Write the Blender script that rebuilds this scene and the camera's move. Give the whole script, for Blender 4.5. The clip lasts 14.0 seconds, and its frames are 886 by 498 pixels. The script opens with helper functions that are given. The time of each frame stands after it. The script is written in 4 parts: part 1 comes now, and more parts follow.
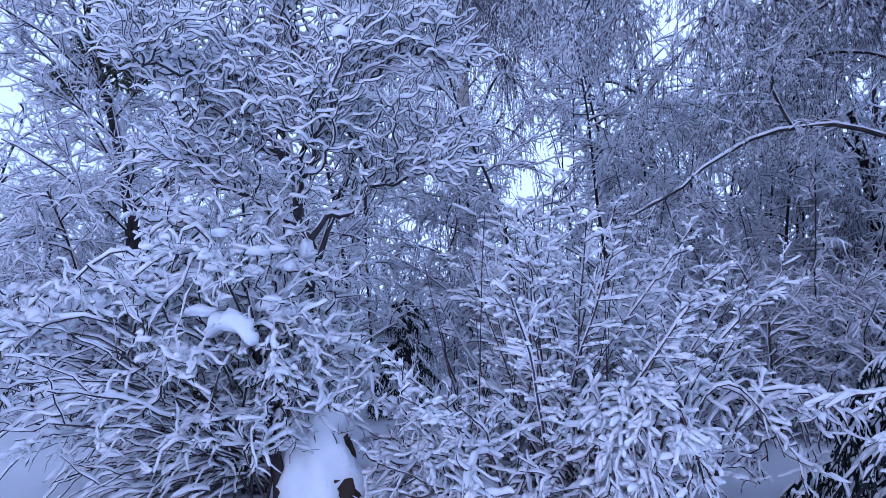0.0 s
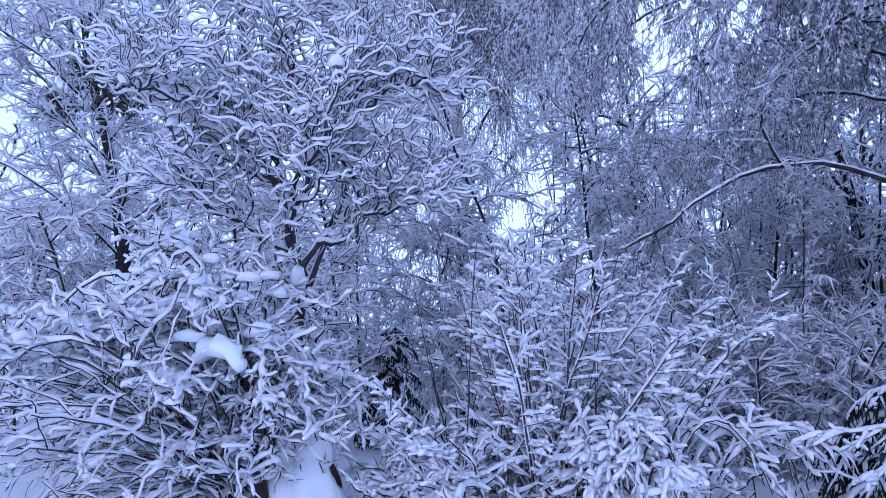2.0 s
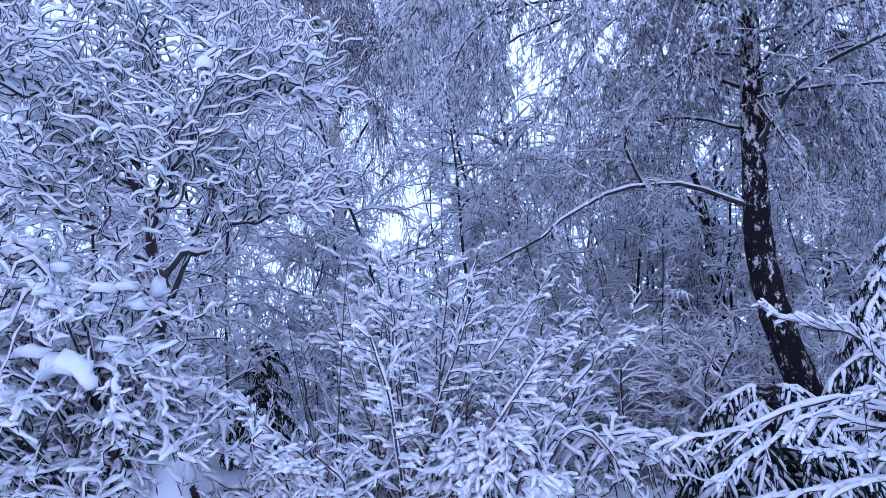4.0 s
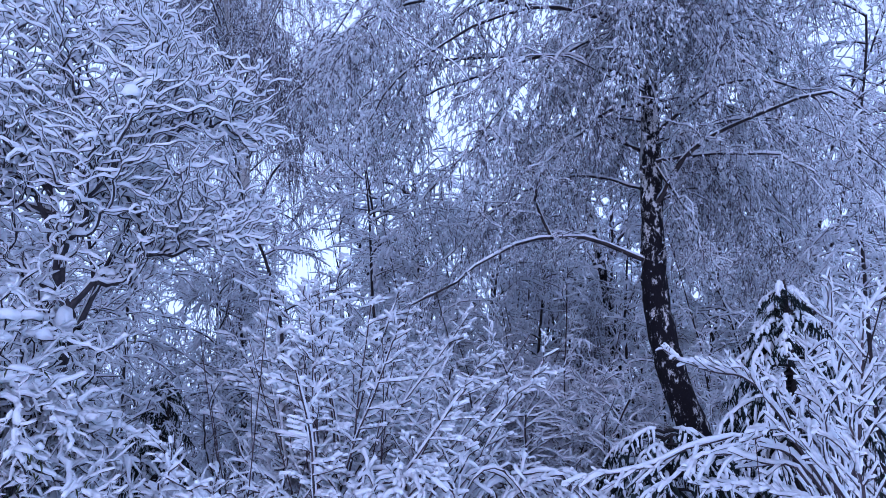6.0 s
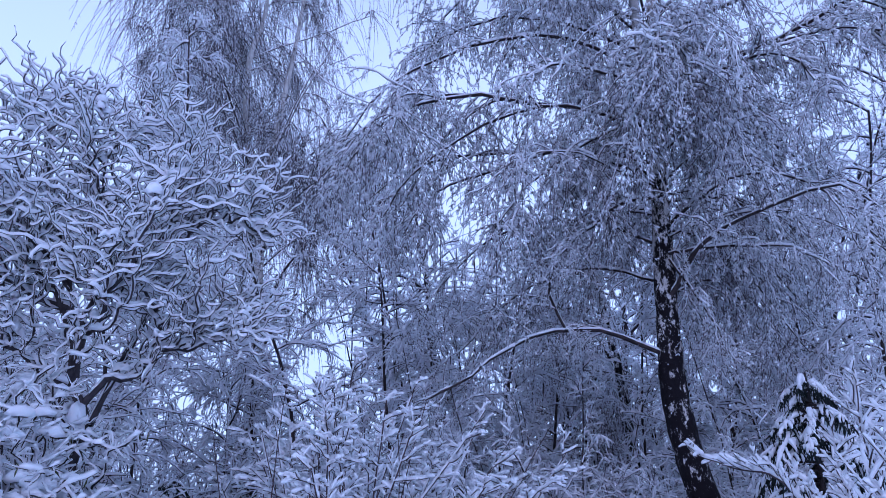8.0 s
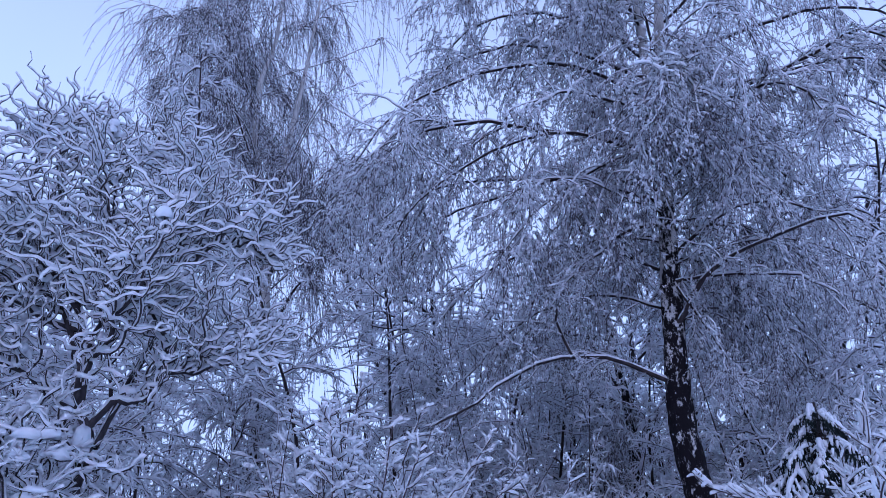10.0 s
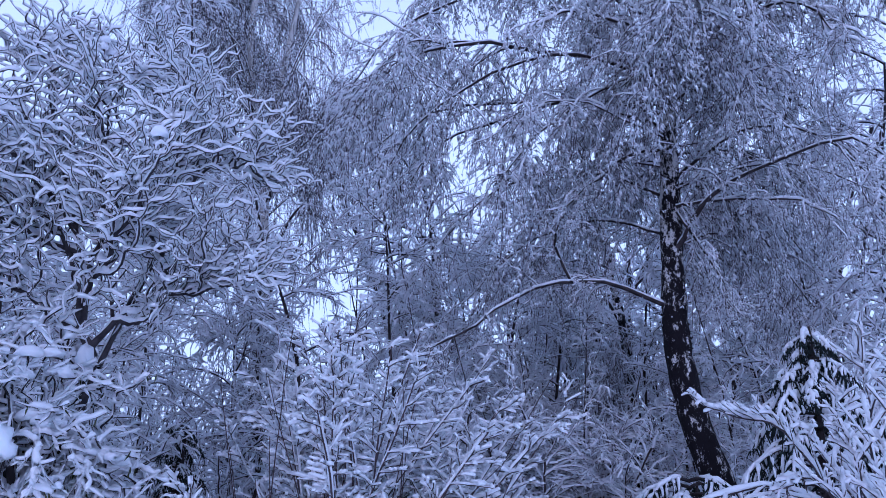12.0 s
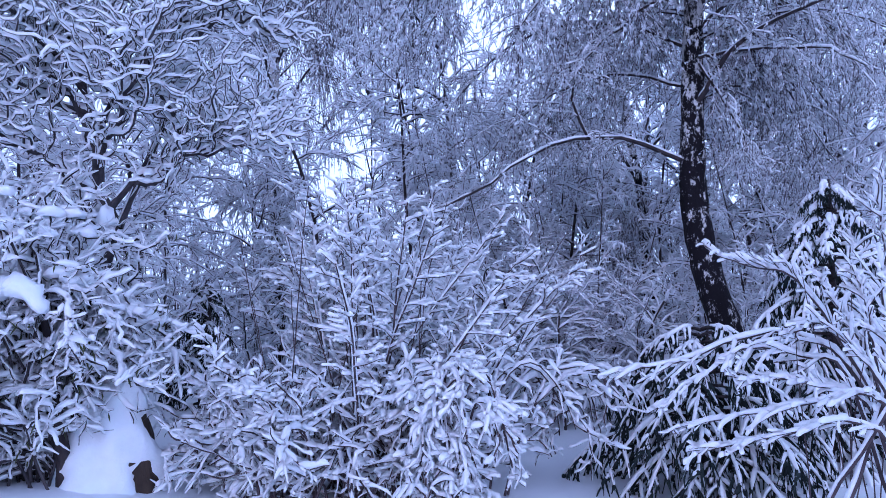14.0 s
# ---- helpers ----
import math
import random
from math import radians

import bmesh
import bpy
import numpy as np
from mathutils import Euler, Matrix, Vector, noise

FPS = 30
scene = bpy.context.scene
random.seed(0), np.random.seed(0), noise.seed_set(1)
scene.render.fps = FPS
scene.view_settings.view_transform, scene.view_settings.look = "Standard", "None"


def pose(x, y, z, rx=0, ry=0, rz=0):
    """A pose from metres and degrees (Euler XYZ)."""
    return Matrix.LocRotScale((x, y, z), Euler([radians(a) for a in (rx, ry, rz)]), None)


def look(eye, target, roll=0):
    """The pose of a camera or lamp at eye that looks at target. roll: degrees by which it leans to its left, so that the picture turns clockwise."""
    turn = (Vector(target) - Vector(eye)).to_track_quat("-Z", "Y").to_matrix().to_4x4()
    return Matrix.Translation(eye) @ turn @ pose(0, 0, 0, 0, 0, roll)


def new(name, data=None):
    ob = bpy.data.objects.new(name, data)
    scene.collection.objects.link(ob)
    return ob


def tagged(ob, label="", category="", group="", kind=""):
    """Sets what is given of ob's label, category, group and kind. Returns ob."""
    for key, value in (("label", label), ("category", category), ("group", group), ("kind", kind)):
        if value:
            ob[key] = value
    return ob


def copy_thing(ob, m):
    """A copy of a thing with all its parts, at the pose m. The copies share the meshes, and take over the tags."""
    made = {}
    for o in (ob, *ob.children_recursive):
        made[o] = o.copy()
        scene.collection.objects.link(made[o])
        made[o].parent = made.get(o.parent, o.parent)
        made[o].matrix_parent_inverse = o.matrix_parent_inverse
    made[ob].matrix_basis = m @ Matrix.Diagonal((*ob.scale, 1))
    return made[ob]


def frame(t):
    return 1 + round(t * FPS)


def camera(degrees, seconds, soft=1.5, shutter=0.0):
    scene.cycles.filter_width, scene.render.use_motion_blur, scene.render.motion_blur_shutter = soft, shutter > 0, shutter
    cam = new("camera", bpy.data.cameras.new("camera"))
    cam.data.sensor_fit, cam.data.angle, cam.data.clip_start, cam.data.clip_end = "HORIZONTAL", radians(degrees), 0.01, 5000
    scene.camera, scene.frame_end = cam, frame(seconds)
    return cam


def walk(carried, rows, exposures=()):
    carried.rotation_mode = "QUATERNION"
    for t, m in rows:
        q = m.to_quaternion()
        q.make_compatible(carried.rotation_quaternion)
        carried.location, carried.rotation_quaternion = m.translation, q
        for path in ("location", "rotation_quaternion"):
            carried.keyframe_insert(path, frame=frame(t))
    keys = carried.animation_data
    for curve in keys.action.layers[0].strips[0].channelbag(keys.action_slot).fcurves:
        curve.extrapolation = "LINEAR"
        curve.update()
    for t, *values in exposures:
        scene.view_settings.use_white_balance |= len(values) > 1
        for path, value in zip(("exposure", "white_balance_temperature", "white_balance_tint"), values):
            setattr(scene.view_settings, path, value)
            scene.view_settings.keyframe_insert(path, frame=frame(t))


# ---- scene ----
cam = camera(60.97, 14.0, soft=0.55)
PATH = [
    (0, pose(0.210, 0.017, 1.833, 0, 0, 0) @ pose(0, 0, 0, 0, 0, 11.11) @ pose(0, 0, 0, 94.16) @ pose(0, 0, 0, 0, 0, -1.35)),
    (0.5, pose(0.207, 0.015, 1.841, 0, 0, 0) @ pose(0, 0, 0, 0, 0, 11.02) @ pose(0, 0, 0, 95.13) @ pose(0, 0, 0, 0, 0, -0.94)),
    (1, pose(0.207, 0.012, 1.843, 0, 0, 0) @ pose(0, 0, 0, 0, 0, 10.80) @ pose(0, 0, 0, 95.86) @ pose(0, 0, 0, 0, 0, -0.66)),
    (1.5, pose(0.207, 0.012, 1.839, 0, 0, 0) @ pose(0, 0, 0, 0, 0, 10.63) @ pose(0, 0, 0, 96.26) @ pose(0, 0, 0, 0, 0, -0.40)),
    (2, pose(0.210, -0.001, 1.841, 0, 0, 0) @ pose(0, 0, 0, 0, 0, 10.38) @ pose(0, 0, 0, 96.34) @ pose(0, 0, 0, 0, 0, -0.26)),
    (2.5, pose(0.213, 0.023, 1.835, 0, 0, 0) @ pose(0, 0, 0, 0, 0, 9.65) @ pose(0, 0, 0, 96.62) @ pose(0, 0, 0, 0, 0, -0.26)),
    (3, pose(0.221, 0.040, 1.833, 0, 0, 0) @ pose(0, 0, 0, 0, 0, 7.09) @ pose(0, 0, 0, 96.83) @ pose(0, 0, 0, 0, 0, -0.45)),
    (3.5, pose(0.236, 0.057, 1.823, 0, 0, 0) @ pose(0, 0, 0, 0, 0, 3.64) @ pose(0, 0, 0, 97.13) @ pose(0, 0, 0, 0, 0, -0.66)),
    (4, pose(0.250, 0.076, 1.813, 0, 0, 0) @ pose(0, 0, 0, 0, 0, 1.09) @ pose(0, 0, 0, 97.46) @ pose(0, 0, 0, 0, 0, -0.73)),
    (4.2, pose(0.253, 0.080, 1.813, 0, 0, 0) @ pose(0, 0, 0, 0, 0, -0.11) @ pose(0, 0, 0, 97.51) @ pose(0, 0, 0, 0, 0, -0.74)),
    (6.3, pose(0.024, -0.071, 1.695, 0, 0, 0) @ pose(0, 0, 0, 0, 0, -7.00) @ pose(0, 0, 0, 102.77) @ pose(0, 0, 0, 0, 0, 0.23)),
    (6.5, pose(0.015, -0.072, 1.697, 0, 0, 0) @ pose(0, 0, 0, 0, 0, -7.06) @ pose(0, 0, 0, 103.85) @ pose(0, 0, 0, 0, 0, 0.18)),
    (7, pose(0.011, -0.078, 1.703, 0, 0, 0) @ pose(0, 0, 0, 0, 0, -6.82) @ pose(0, 0, 0, 105.86) @ pose(0, 0, 0, 0, 0, 0.07)),
    (7.5, pose(0.008, -0.077, 1.703, 0, 0, 0) @ pose(0, 0, 0, 0, 0, -6.39) @ pose(0, 0, 0, 107.09) @ pose(0, 0, 0, 0, 0, 0.14)),
    (8, pose(-0.000, -0.070, 1.705, 0, 0, 0) @ pose(0, 0, 0, 0, 0, -5.92) @ pose(0, 0, 0, 108.35) @ pose(0, 0, 0, 0, 0, 0.12)),
    (8.5, pose(0.000, -0.082, 1.710, 0, 0, 0) @ pose(0, 0, 0, 0, 0, -5.53) @ pose(0, 0, 0, 109.32) @ pose(0, 0, 0, 0, 0, 0.21)),
    (11, pose(-0.013, -0.080, 1.699, 0, 0, 0) @ pose(0, 0, 0, 0, 0, -5.47) @ pose(0, 0, 0, 110.31) @ pose(0, 0, 0, 0, 0, 0.96)),
    (11.5, pose(-0.008, -0.057, 1.674, 0, 0, 0) @ pose(0, 0, 0, 0, 0, -5.50) @ pose(0, 0, 0, 107.91) @ pose(0, 0, 0, 0, 0, 0.98)),
    (12, pose(-0.010, -0.032, 1.665, 0, 0, 0) @ pose(0, 0, 0, 0, 0, -5.58) @ pose(0, 0, 0, 104.81) @ pose(0, 0, 0, 0, 0, 0.93)),
    (12.5, pose(-0.010, -0.015, 1.644, 0, 0, 0) @ pose(0, 0, 0, 0, 0, -5.46) @ pose(0, 0, 0, 101.99) @ pose(0, 0, 0, 0, 0, 0.84)),
    (13, pose(-0.007, 0.000, 1.629, 0, 0, 0) @ pose(0, 0, 0, 0, 0, -5.20) @ pose(0, 0, 0, 99.11) @ pose(0, 0, 0, 0, 0, 0.71)),
    (13.5, pose(-0.003, 0.005, 1.617, 0, 0, 0) @ pose(0, 0, 0, 0, 0, -4.90) @ pose(0, 0, 0, 97.04) @ pose(0, 0, 0, 0, 0, 0.45)),
    (14, pose(-0.000, 0.000, 1.600, 0, 0, 0) @ pose(0, 0, 0, 0, 0, -4.47) @ pose(0, 0, 0, 94.50) @ pose(0, 0, 0, 0, 0, 0.28)),
]
EXPOSURES = [(0, -0.05, 4855, 40.5), (1.2, -0.02, 4875, 40.5), (4, 0.22, 4885, 40.5), (6.5, -0.07, 4875, 40.5), (8.5, -0.34, 4845, 40.5), (11, -0.46, 4845, 40.5), (12.5, -0.08, 4895, 40.5), (14, 0.20, 4905, 41.5)]
SKY = 1.03
walk(cam, PATH, EXPOSURES)

# ---- sky, sun and light ----
world = bpy.data.worlds.new("overcast_dusk")
scene.world = world
world.use_nodes = True
wn, wl = world.node_tree.nodes, world.node_tree.links
sky = wn.new("ShaderNodeTexSky")
sky.sky_type, sky.sun_disc = "NISHITA", False
sky.sun_elevation, sky.sun_rotation = radians(14), radians(200)
sky.air_density, sky.dust_density, sky.ozone_density = 1.0, 2.0, 2.0
dim = wn.new("ShaderNodeVectorMath")
dim.operation = "SCALE"
dim.inputs["Scale"].default_value = 0.10
wl.new(sky.outputs["Color"], dim.inputs[0])
cloud = wn.new("ShaderNodeTexNoise")
cloud.inputs["Scale"].default_value, cloud.inputs["Detail"].default_value = 1.6, 3
ramp = wn.new("ShaderNodeValToRGB")
ramp.color_ramp.elements[0].position, ramp.color_ramp.elements[0].color = 0.3, (0.70, 0.87, 0.95, 1)
ramp.color_ramp.elements[1].position, ramp.color_ramp.elements[1].color = 0.75, (0.83, 1.0, 1.04, 1)
wl.new(cloud.outputs["Fac"], ramp.inputs["Fac"])
mix = wn.new("ShaderNodeMix")
mix.data_type = "RGBA"
mix.inputs["Factor"].default_value = 0.82
wl.new(dim.outputs[0], mix.inputs["A"])
wl.new(ramp.outputs["Color"], mix.inputs["B"])
where = wn.new("ShaderNodeTexCoord")
split = wn.new("ShaderNodeSeparateXYZ")
wl.new(where.outputs["Generated"], split.inputs[0])
fall = wn.new("ShaderNodeMapRange")
fall.interpolation_type = "SMOOTHSTEP"
fall.inputs["From Min"].default_value, fall.inputs["From Max"].default_value = 0.4, 1.0
fall.inputs["To Min"].default_value, fall.inputs["To Max"].default_value = 1.33, 0.36
wl.new(split.outputs["Z"], fall.inputs["Value"])
glow = wn.new("ShaderNodeVectorMath")
glow.operation = "SCALE"
wl.new(mix.outputs["Result"], glow.inputs[0])
wl.new(fall.outputs["Result"], glow.inputs["Scale"])
wl.new(glow.outputs[0], wn["Background"].inputs["Color"])
wn["Background"].inputs["Strength"].default_value = SKY

sun = new("sun", bpy.data.lights.new("sun", "SUN"))
sun.data.energy, sun.data.angle, sun.data.color = 0.25, radians(60), (1.0, 0.86, 0.92)
sun.matrix_world = look((-6, -22, 9), (0, 6, 0))


# ---- materials ----
def material(name, low, high, scale, rough, bump=0.2, fine=0.0, coord="Object", stretch=(1, 1, 1), island=0.0):
    m = bpy.data.materials.new(name)
    m.use_nodes = True
    n, l = m.node_tree.nodes, m.node_tree.links
    p = n["Principled BSDF"]
    p.inputs["Roughness"].default_value = rough
    p.inputs["Specular IOR Level"].default_value = 0.25
    c = n.new("ShaderNodeTexCoord")
    mp = n.new("ShaderNodeMapping")
    mp.inputs["Scale"].default_value = stretch
    l.new(c.outputs[coord], mp.inputs["Vector"])
    a = n.new("ShaderNodeTexNoise")
    a.inputs["Scale"].default_value, a.inputs["Detail"].default_value = scale, 5
    l.new(mp.outputs["Vector"], a.inputs["Vector"])
    r = n.new("ShaderNodeValToRGB")
    r.color_ramp.elements[0].position, r.color_ramp.elements[0].color = 0.32, (*low, 1)
    r.color_ramp.elements[1].position, r.color_ramp.elements[1].color = 0.68, (*high, 1)
    fac = a.outputs["Fac"]
    if island:
        g = n.new("ShaderNodeNewGeometry")
        s = n.new("ShaderNodeMath")
        s.operation, s.inputs[1].default_value, s.inputs[2].default_value = "MULTIPLY_ADD", island, -island / 2
        l.new(g.outputs["Random Per Island"], s.inputs[0])
        t = n.new("ShaderNodeMath")
        l.new(s.outputs[0], t.inputs[0])
        l.new(fac, t.inputs[1])
        fac = t.outputs[0]
    l.new(fac, r.inputs["Fac"])
    l.new(r.outputs["Color"], p.inputs["Base Color"])
    if bump:
        b = n.new("ShaderNodeBump")
        b.inputs["Strength"].default_value, b.inputs["Distance"].default_value = bump, 0.02
        f = n.new("ShaderNodeTexNoise")
        f.inputs["Scale"].default_value, f.inputs["Detail"].default_value = fine or scale * 4, 4
        l.new(mp.outputs["Vector"], f.inputs["Vector"])
        l.new(f.outputs["Fac"], b.inputs["Height"])
        l.new(b.outputs["Normal"], p.inputs["Normal"])
    return m


def birch_bark(name, white):
    """White paper bark with dark bands, turning to black cracked bark near the ground (white: height where it is all white)."""
    m = material(name, (0.42, 0.40, 0.38), (0.70, 0.68, 0.66), 6, 0.85, 0.9, 26, stretch=(1, 1, 0.6))
    n, l = m.node_tree.nodes, m.node_tree.links
    p = n["Principled BSDF"]
    paper = p.inputs["Base Color"].links[0].from_socket
    c = n.new("ShaderNodeTexCoord")
    mp = n.new("ShaderNodeMapping")
    mp.inputs["Scale"].default_value = (9, 9, 5)
    l.new(c.outputs["Object"], mp.inputs["Vector"])
    a = n.new("ShaderNodeTexNoise")
    a.inputs["Scale"].default_value, a.inputs["Detail"].default_value, a.inputs["Roughness"].default_value = 1.0, 9, 0.78
    l.new(mp.outputs["Vector"], a.inputs["Vector"])
    xyz = n.new("ShaderNodeSeparateXYZ")
    l.new(c.outputs["Object"], xyz.inputs[0])
    rise = n.new("ShaderNodeMapRange")
    rise.inputs["From Min"].default_value, rise.inputs["From Max"].default_value = white * 0.35, white * 1.1
    rise.inputs["To Min"].default_value, rise.inputs["To Max"].default_value = -0.150, 0.09
    l.new(xyz.outputs["Z"], rise.inputs["Value"])
    add = n.new("ShaderNodeMath")
    l.new(a.outputs["Fac"], add.inputs[0])
    l.new(rise.outputs["Result"], add.inputs[1])
    r = n.new("ShaderNodeValToRGB")
    r.color_ramp.elements[0].position, r.color_ramp.elements[0].color = 0.41, (0, 0, 0, 1)
    r.color_ramp.elements[1].position, r.color_ramp.elements[1].color = 0.45, (1, 1, 1, 1)
    l.new(add.outputs[0], r.inputs["Fac"])
    k = n.new("ShaderNodeMix")
    k.data_type = "RGBA"
    k.inputs["A"].default_value = (0.012, 0.010, 0.013, 1)
    p.inputs["Specular IOR Level"].default_value = 0.1
    l.new(r.outputs["Color"], k.inputs["Factor"])
    l.new(paper, k.inputs["B"])
    l.new(k.outputs["Result"], p.inputs["Base Color"])
    return m


SNOW = material("snow", (0.79, 0.83, 0.885), (0.87, 0.905, 0.95), 5, 0.65, 0.25, 45, island=0.3)
FROST = material("frosted_snow", (0.76, 0.79, 0.855), (0.86, 0.89, 0.945), 8, 0.7, 0.0, island=0.5)
GROUND = material("ground_snow", (0.80, 0.83, 0.86), (0.88, 0.90, 0.93), 0.7, 0.65, 0.35, 9)
BARK = material("dark_bark", (0.018, 0.015, 0.019), (0.060, 0.046, 0.046), 14, 0.85, 0.6, 60, stretch=(1, 1, 0.35), island=0.2)
WILLOW = material("willow_bark", (0.022, 0.020, 0.026), (0.070, 0.060, 0.064), 16, 0.8, 0.4, 70, island=0.4)
TWIG = material("twig_bark", (0.040, 0.033, 0.048), (0.105, 0.088, 0.112), 9, 0.8, 0.0, island=0.6)
RED = material("reddish_stem", (0.040, 0.031, 0.037), (0.095, 0.070, 0.075), 9, 0.75, 0.0, island=0.6)
NEEDLE = material("spruce_needles", (0.007, 0.012, 0.014), (0.018, 0.028, 0.026), 20, 0.75, 0.3, 120, island=0.6)
LEAF = material("withered_leaf", (0.040, 0.050, 0.020), (0.090, 0.100, 0.045), 12, 0.7, 0.0, island=0.8)
MISTLETOE = material("mistletoe_green", (0.060, 0.066, 0.045), (0.130, 0.140, 0.095), 10, 0.7, 0.0, island=0.6)
for m, weight in ((SNOW, 0.8), (FROST, 0.75)):
    p = m.node_tree.nodes["Principled BSDF"]
    p.inputs["Subsurface Weight"].default_value = weight
    p.inputs["Subsurface Radius"].default_value = (0.9, 1.0, 1.0)
    p.inputs["Subsurface Scale"].default_value = 0.05
PAPER = birch_bark("birch_bark", 9.0)
PAPER_FAR = birch_bark("far_birch_bark", 4.5)
STUMP = material("stump_wood", (0.020, 0.015, 0.013), (0.070, 0.048, 0.036), 9, 0.85, 0.6, 40, stretch=(1, 1, 0.3))

# ---- shape tools ----
rng = np.random.default_rng(7)
UP = np.array([0.0, 0.0, 1.0])


def unit(v):
    return v / np.maximum(np.linalg.norm(v, axis=-1, keepdims=True), 1e-9)


def ground_z(x, y):
    """Height of the snow: a low bank to the west, soft swells elsewhere."""
    x, y = np.asarray(x, float), np.asarray(y, float)
    bank = 0.34 / (1 + np.exp(np.clip((x + 1.6) * 2.2, -40, 40))) * np.exp(-((y - 6) / 7) ** 2)
    return bank + 0.05 * np.sin(x * 1.1 + 0.6 * y) * np.sin(0.7 * y - 0.4 * x) + 0.03 * np.sin(2.3 * x - 1.1 * y)


def spline(points, n):
    """A smooth line through a few points."""
    p = np.array(points, float)
    if len(p) < 3:
        return p[0] + (p[-1] - p[0]) * np.linspace(0, 1, n + 1)[:, None]
    q = np.vstack([2 * p[0] - p[1], p, 2 * p[-1] - p[-2]])
    u = np.linspace(0, len(p) - 1 - 1e-6, n + 1)
    i, w = u.astype(int), (u % 1)[:, None]
    a, b, c, d = q[i], q[i + 1], q[i + 2], q[i + 3]
    return 0.5 * (2 * b + (c - a) * w + (2 * a - 5 * b + 4 * c - d) * w**2 + (3 * b - a - 3 * c + d) * w**3)


def grow(start, way, length, n, wig=0.1, drop=0.0, curl=0.0, pitch=0.25):
    """Lines that grow from start along way: wig bends them at random, drop bends them down (or up), curl winds them."""
    start, way = np.atleast_2d(start).astype(float), unit(np.atleast_2d(way).astype(float))
    length = np.broadcast_to(np.asarray(length, float), (len(start),))
    line = np.empty((len(start), n + 1, 3))
    line[:, 0] = start
    d = way.copy()
    for i in range(n):
        d = d + rng.normal(0, wig, d.shape)
        d[:, 2] -= drop
        d = unit(d)
        line[:, i + 1] = line[:, i] + d * (length / n)[:, None]
    if curl:
        a = unit(np.cross(way, UP + rng.normal(0, 0.2, way.shape)))
        b = np.cross(way, a)
        s = np.linspace(0, 1, n + 1)[None] * length[:, None]
        ph = rng.uniform(0, 6.28, (len(start), 1))
        rate = 6.28 / (pitch * rng.uniform(0.7, 1.5, (len(start), 1)))
        amp = curl * rng.uniform(0.4, 1.3, (len(start), 1)) * np.minimum(1, s / 0.12)
        line += (amp * np.cos(ph + rate * s))[..., None] * a[:, None] + (amp * np.sin(ph + rate * s))[..., None] * b[:, None]
        line += (start - line[:, 0])[:, None]
    return line


def taper(lines, r0, r1):
    r0 = np.broadcast_to(np.asarray(r0, float), (len(lines),))
    u = np.linspace(0, 1, lines.shape[1])
    return r0[:, None] * (1 - u) + np.minimum(r1, r0)[:, None] * u if np.ndim(r1) else r0[:, None] * (1 - u) + r1 * u


def shoots(lines, count, lo, hi, deg, spread=12, flat=False, even=False):
    """Starts and ways of count side shoots on each line, and where along the line (0 to 1) they stand."""
    n, k = lines.shape[0], lines.shape[1]
    if even:
        u = np.linspace(lo, hi, count)[None] + rng.uniform(-0.4, 0.4, (n, count)) * (hi - lo) / count
    else:
        u = rng.uniform(lo, hi, (n, count))
    f = np.clip(u * (k - 1), 0, k - 1.001)
    i, w = f.astype(int), (f % 1)[..., None]
    row = np.arange(n)[:, None]
    base = lines[row, i] * (1 - w) + lines[row, i + 1] * w
    t = unit(lines[row, i + 1] - lines[row, i])
    if flat:
        side = unit(np.cross(t, UP)) * np.where(np.arange(count) % 2, 1, -1)[None, :, None] + rng.normal(0, 0.18, t.shape)
    else:
        side = rng.normal(0, 1, t.shape)
    side = unit(side - t * (side * t).sum(-1, keepdims=True))
    a = np.radians(deg + rng.normal(0, spread, (n, count)))[..., None]
    return base.reshape(-1, 3), (t * np.cos(a) + side * np.sin(a)).reshape(-1, 3), u.ravel()


def frames(lines):
    t = unit(np.gradient(lines, axis=1))
    return t


def strip_faces(n, k, sides):
    a = np.arange(n * k * sides).reshape(n, k, sides)
    b = np.roll(a, -1, axis=2)
    return np.stack([a[:, :-1], b[:, :-1], b[:, 1:], a[:, 1:]], -1).reshape(-1, 4)


def tubes(lines, radii, sides=3, rough=0.0):
    n, k, _ = lines.shape
    t = frames(lines)
    ref = np.where(np.abs(unit(lines[:, -1] - lines[:, 0])[:, 2:3]) > 0.8, np.array([[1.0, 0.13, 0]]), UP[None])
    a = unit(np.cross(t, ref[:, None]))
    b = np.cross(t, a)
    ang = np.arange(sides) * 2 * math.pi / sides
    r = radii[..., None] * (1 + (rng.uniform(-rough, rough, (n, k, sides)) if rough else 0))
    v = lines[:, :, None] + (r * np.cos(ang))[..., None] * a[:, :, None] + (r * np.sin(ang))[..., None] * b[:, :, None]
    return v.reshape(-1, 3), strip_faces(n, k, sides)


SECTION = {
    3: ((-1.0, 0.0), (0.0, 1.0), (1.0, 0.0)),
    4: ((-0.85, 0.0), (-0.7, 0.85), (0.65, 0.9), (0.9, 0.0)),
    5: ((-0.8, 0.0), (-0.95, 0.5), (0.05, 1.0), (0.95, 0.55), (0.85, 0.0)),
    6: ((-0.7, 0.0), (-1.0, 0.38), (-0.55, 0.92), (0.4, 1.0), (1.0, 0.45), (0.75, 0.0)),
}


